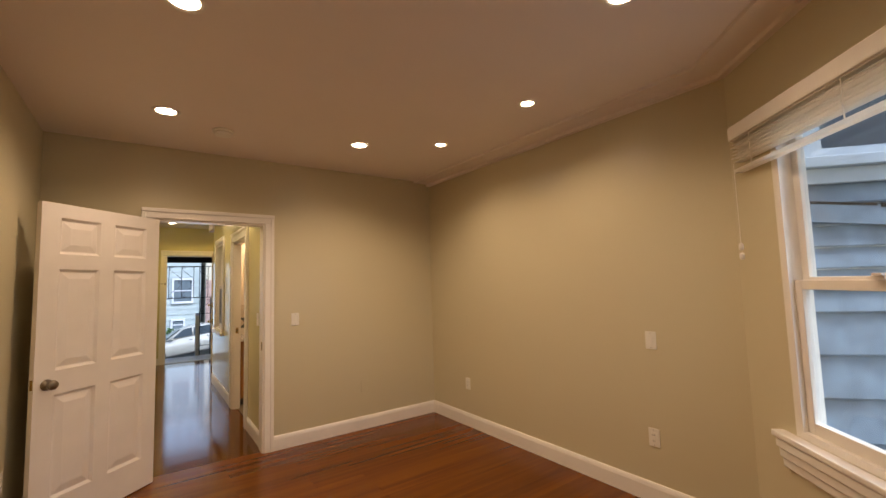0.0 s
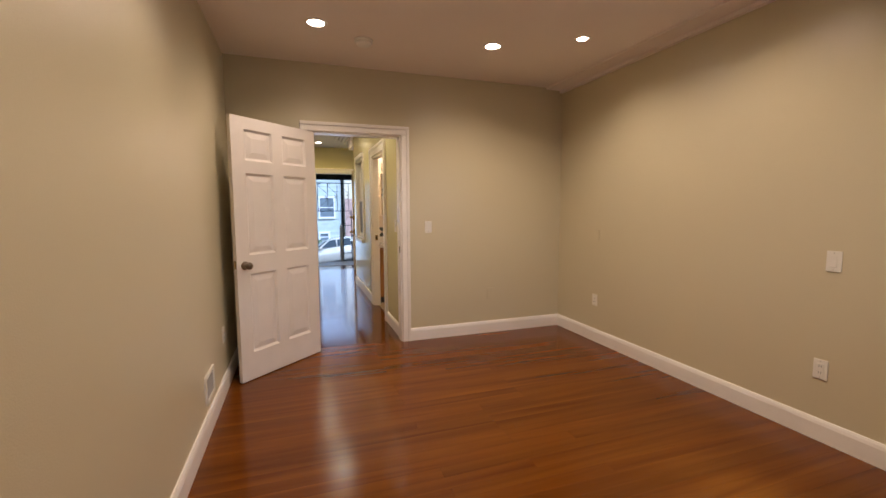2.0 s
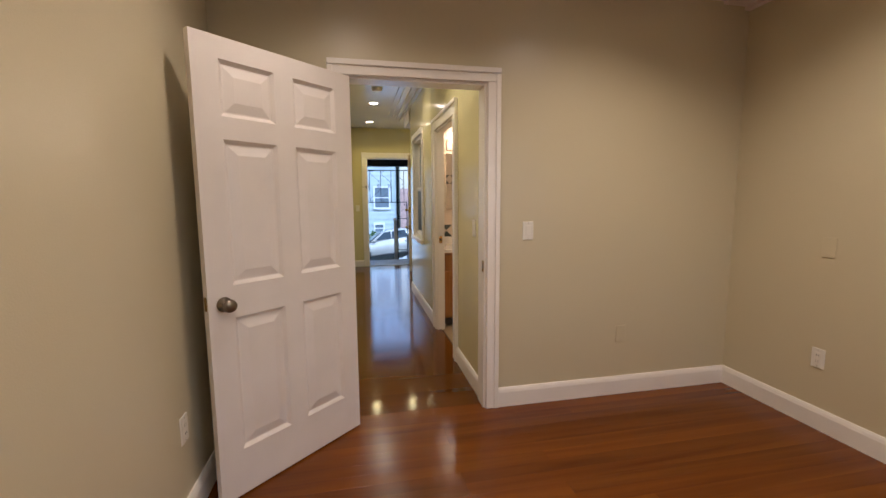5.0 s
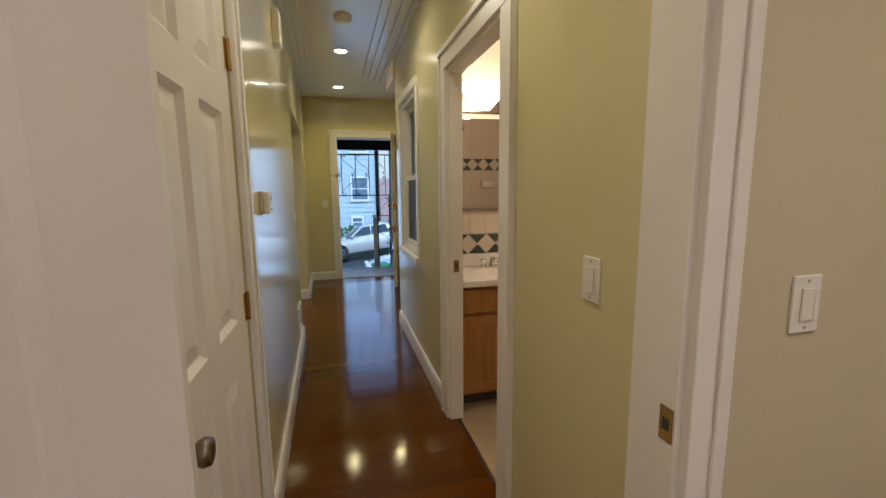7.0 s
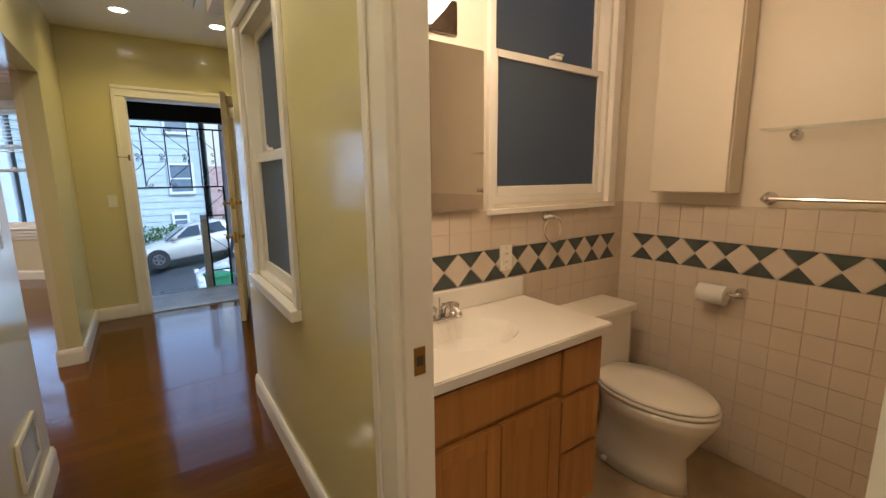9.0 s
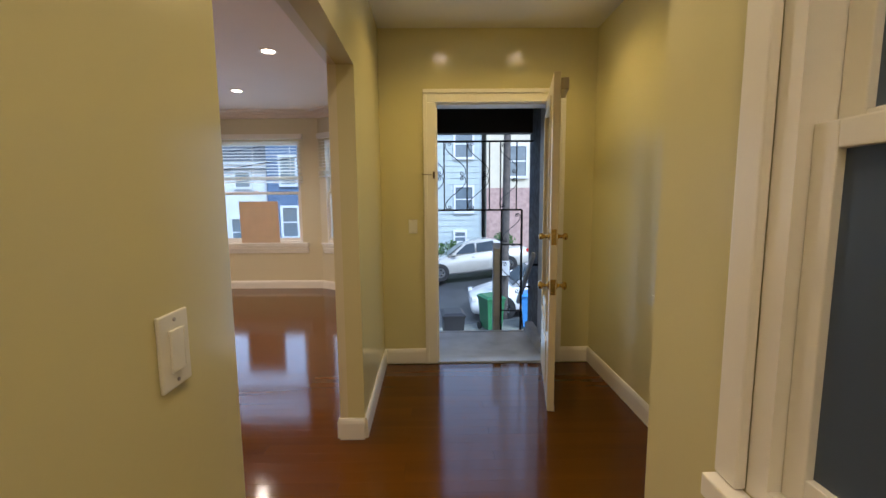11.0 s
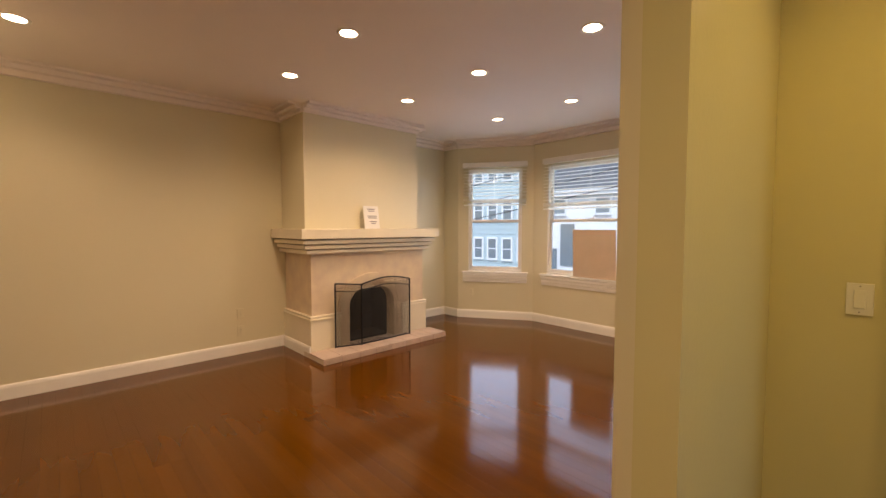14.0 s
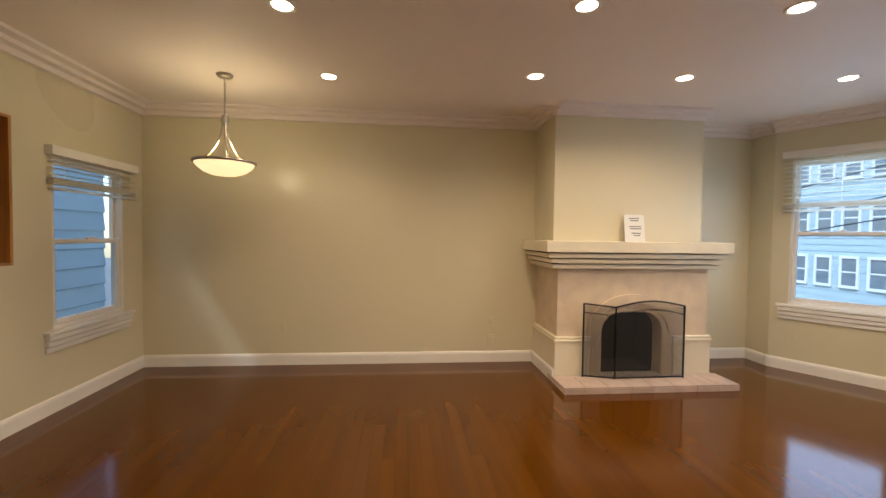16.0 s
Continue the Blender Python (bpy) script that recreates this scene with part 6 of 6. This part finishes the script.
house(-3.4, 2.9, 28.2, 5.6, GREYGREEN, "grey-green sided house across the street", [(2.0, 1.45, 0.85, 1.2), (-0.3, 1.45, 0.85, 1.2), (-2.2, 1.45, 0.85, 1.2), (1.8, -0.45, 0.5, 0.45), (2.0, 4.2, 0.85, 1.3), (-0.6, 4.2, 0.85, 1.3)])
house(3.1, 9.4, 27.8, 6.6, CREAMHOUSE, "cream stucco house with brick ground floor", [(4.6, 3.3, 0.9, 1.45), (7.2, 3.3, 0.9, 1.45), (7.2, 5.4, 0.9, 1.0)], lower=(2.0, BRICKRED), siding=False)
house(-5.2, -3.6, 28.0, 4.6, WHITEHOUSE, "white stucco house across the street", [(-4.5, 2.6, 0.7, 1.2)], siding=False, ridge=1.6, doors=((-4.4, -1.2, 1.0, 2.2),))
house(-7.65, -5.4, 27.6, 5.2, BLUEHOUSE, "narrow slate blue house across the street", [(-6.6, 2.9, 0.7, 1.3), (-6.6, 0.4, 0.7, 1.4)], ridge=1.4)
house(-12.8, -7.85, 28.0, 3.3, WHITEHOUSE, "low white stucco house across the street", [(-11.4, 2.5, 0.7, 0.7), (-9.0, 2.5, 0.7, 0.7), (-9.2, -0.1, 0.9, 1.3)], siding=False, ridge=2.6, doors=((-12.0, -1.8, 1.0, 2.1), (-10.9, -0.6, 0.8, 2.2)))
house(-24, -13.1, 28.4, 6.5, GREYBLUE, "long grey-blue apartment house across the street", [(-23.2 + 1.15 * i, z, 0.62, 1.2) for i in range(9) for z in (0.1, 2.5, 4.9)], ridge=1.2)
house(-36, -24.4, 28.4, 7.0, WHITEHOUSE, "pale house farther down the street", [(-35.0 + 2.2 * i, z, 1.0, 1.3) for i in range(5) for z in (-1.2, 1.8, 4.8)], siding=False)
house(9.6, 17, 28.0, 7.4, GREYGREEN, "grey house farther up the street", [(11.0 + 2.2 * i, z, 1.0, 1.3) for i in range(3) for z in (2.4, 5.2)])

POLE = material("dark_timber_pole", (0.10, 0.085, 0.075), rough=0.8, vary=0.2, scale=8, bump=0.08)
up = thing("utility_pole", (2.52, 18.5, ground_z(2.52, 18.5)), "dark timber utility pole by the kerb", "utility pole")
part("pole", tube(bmesh.new(), (0, 0, -0.3), (0.1, 0, 10.5), 0.11, 14, 0.085), POLE, up)
part("meter_box", boxes((-0.1, -0.26, 1.2, 0.1, -0.13, 1.6), bevel=0.01), PORCHGREY, up)
part("crossarm", boxes((-1.1, -0.06, 9.2, 1.3, 0.06, 9.34)), POLE, up)
for k, (dy, z) in enumerate(((-0.3, 5.4), (0.0, 5.9), (0.2, 6.6), (0.3, 7.4))):
    w = thing("overhead_cable", (0, 0, 0), "black overhead cable along the street", "cable", "overhead cables")
    part("cable", rod([(2.55 - 3.2 * i, 18.5 + dy, z + ground_z(2.5, 18.5) - 0.45 * i * 0.9 + 0.05 * (i - 6) ** 2 * 0.3 - 0.5) for i in range(-5, 13)], 0.016, 5), BLACKIRON, w)

# hedge in front of the grey-green house
LEAF = material("hedge_leaves", (0.07, 0.16, 0.035), rough=0.6, vary=0.3, scale=4, bump=0.0)
bm = bmesh.new()
rnd = random.Random(4)
for i in range(2600):
    x = rnd.uniform(-1.5, 4.4)
    y = rnd.uniform(26.7, 27.7)
    zt = ground_z(x, 27) + 0.95 + 0.18 * math.sin(x * 2.1) + 0.1 * math.sin(x * 5.3)
    z = rnd.uniform(ground_z(x, 27) + 0.02, zt)
    s = rnd.uniform(0.05, 0.12)
    m = pose(x, y, z, rnd.uniform(0, 360), rnd.uniform(0, 360), rnd.uniform(0, 360))
    v = [bm.verts.new(m @ Vector(p)) for p in ((-s, 0, 0), (0, -s * 0.5, 0.01), (s, 0, 0), (0, s * 0.5, 0.01))]
    bm.faces.new(v)
hg = thing("hedge", (0, 0, 0), "clipped green hedge across the street", "hedge")
tagged(part("leaves", bm, LEAF, hg), kind="stuff")

# ---- floorboards ----
bw = 0.083
unit = {}


def board_mesh(n, mat):
    """Unit board, shared by all pieces of one stock length."""
    if (n, mat.name) not in unit:
        bm = bmesh.new()
        x, y, c = n / 2 - 0.0002, bw / 2 - 0.0001, 0.0003
        lo = [bm.verts.new(p) for p in ((-x, -y, -0.012), (x, -y, -0.012), (x, y, -0.012), (-x, y, -0.012))]
        md = [bm.verts.new(p) for p in ((-x, -y, -c), (x, -y, -c), (x, y, -c), (-x, y, -c))]
        hi = [bm.verts.new(p) for p in ((-x + c, -y + c, 0), (x - c, -y + c, 0), (x - c, y - c, 0), (-x + c, y - c, 0))]
        for a, b in ((lo, md), (md, hi)):
            for k in range(4):
                bm.faces.new((a[k], a[(k + 1) % 4], b[(k + 1) % 4], b[k]))
        bm.faces.new(hi)
        unit[(n, mat.name)] = finish("floorboard", bm, mat)
    return unit[(n, mat.name)]


def lay(name, y0, y1, span, label, lens, seed, mat):
    """Rows of boards across x; span(y) gives each row's two ends."""
    fl = thing(name, (0, 0, 0), label, "floor", kind="structure")
    rnd = random.Random(seed)
    for r in range(int(math.ceil((y1 - y0) / bw))):
        y = y0 + bw * (r + 0.5)
        x, x1 = span(y)
        first = True
        while x < x1 - 0.02:
            n = rnd.choice(lens) * (0.6 if first else 1.0)
            first = False
            if x1 - x - n < 0.45:
                n = x1 - x
            n = round(n, 3)
            ob = new("board", board_mesh(n, mat))
            ob.parent = fl
            ob.matrix_basis = pose(x + n / 2, y, rnd.uniform(-0.0001, 0.0), 0, 0, 0)
            x += n
    return fl


def house_span(y):
    if y < LY0:
        return LX1 + 0.05, HX1 + 0.04
    if y < HE + 0.03:
        return LX0 + 0.001, HX1 + 0.04
    if y < FY - 0.03:
        return LX0 + 0.001, EX1 - 0.001
    return LX0 + 0.001, LX1 + 0.03


lay("floor_bedroom", WEND[1], BY1 + 0.06, lambda y: (BX0 + 0.001, BX1 - 0.001), "red-brown varnished bedroom floorboards", (2.0, 2.8, 3.4), 2, BEDFLOOR)
lay("floor_hall", BY1 + 0.062, 13.66, house_span, "glossy red-brown floorboards of hallway and living room", (2.6, 3.4), 3, FLOORWOOD)
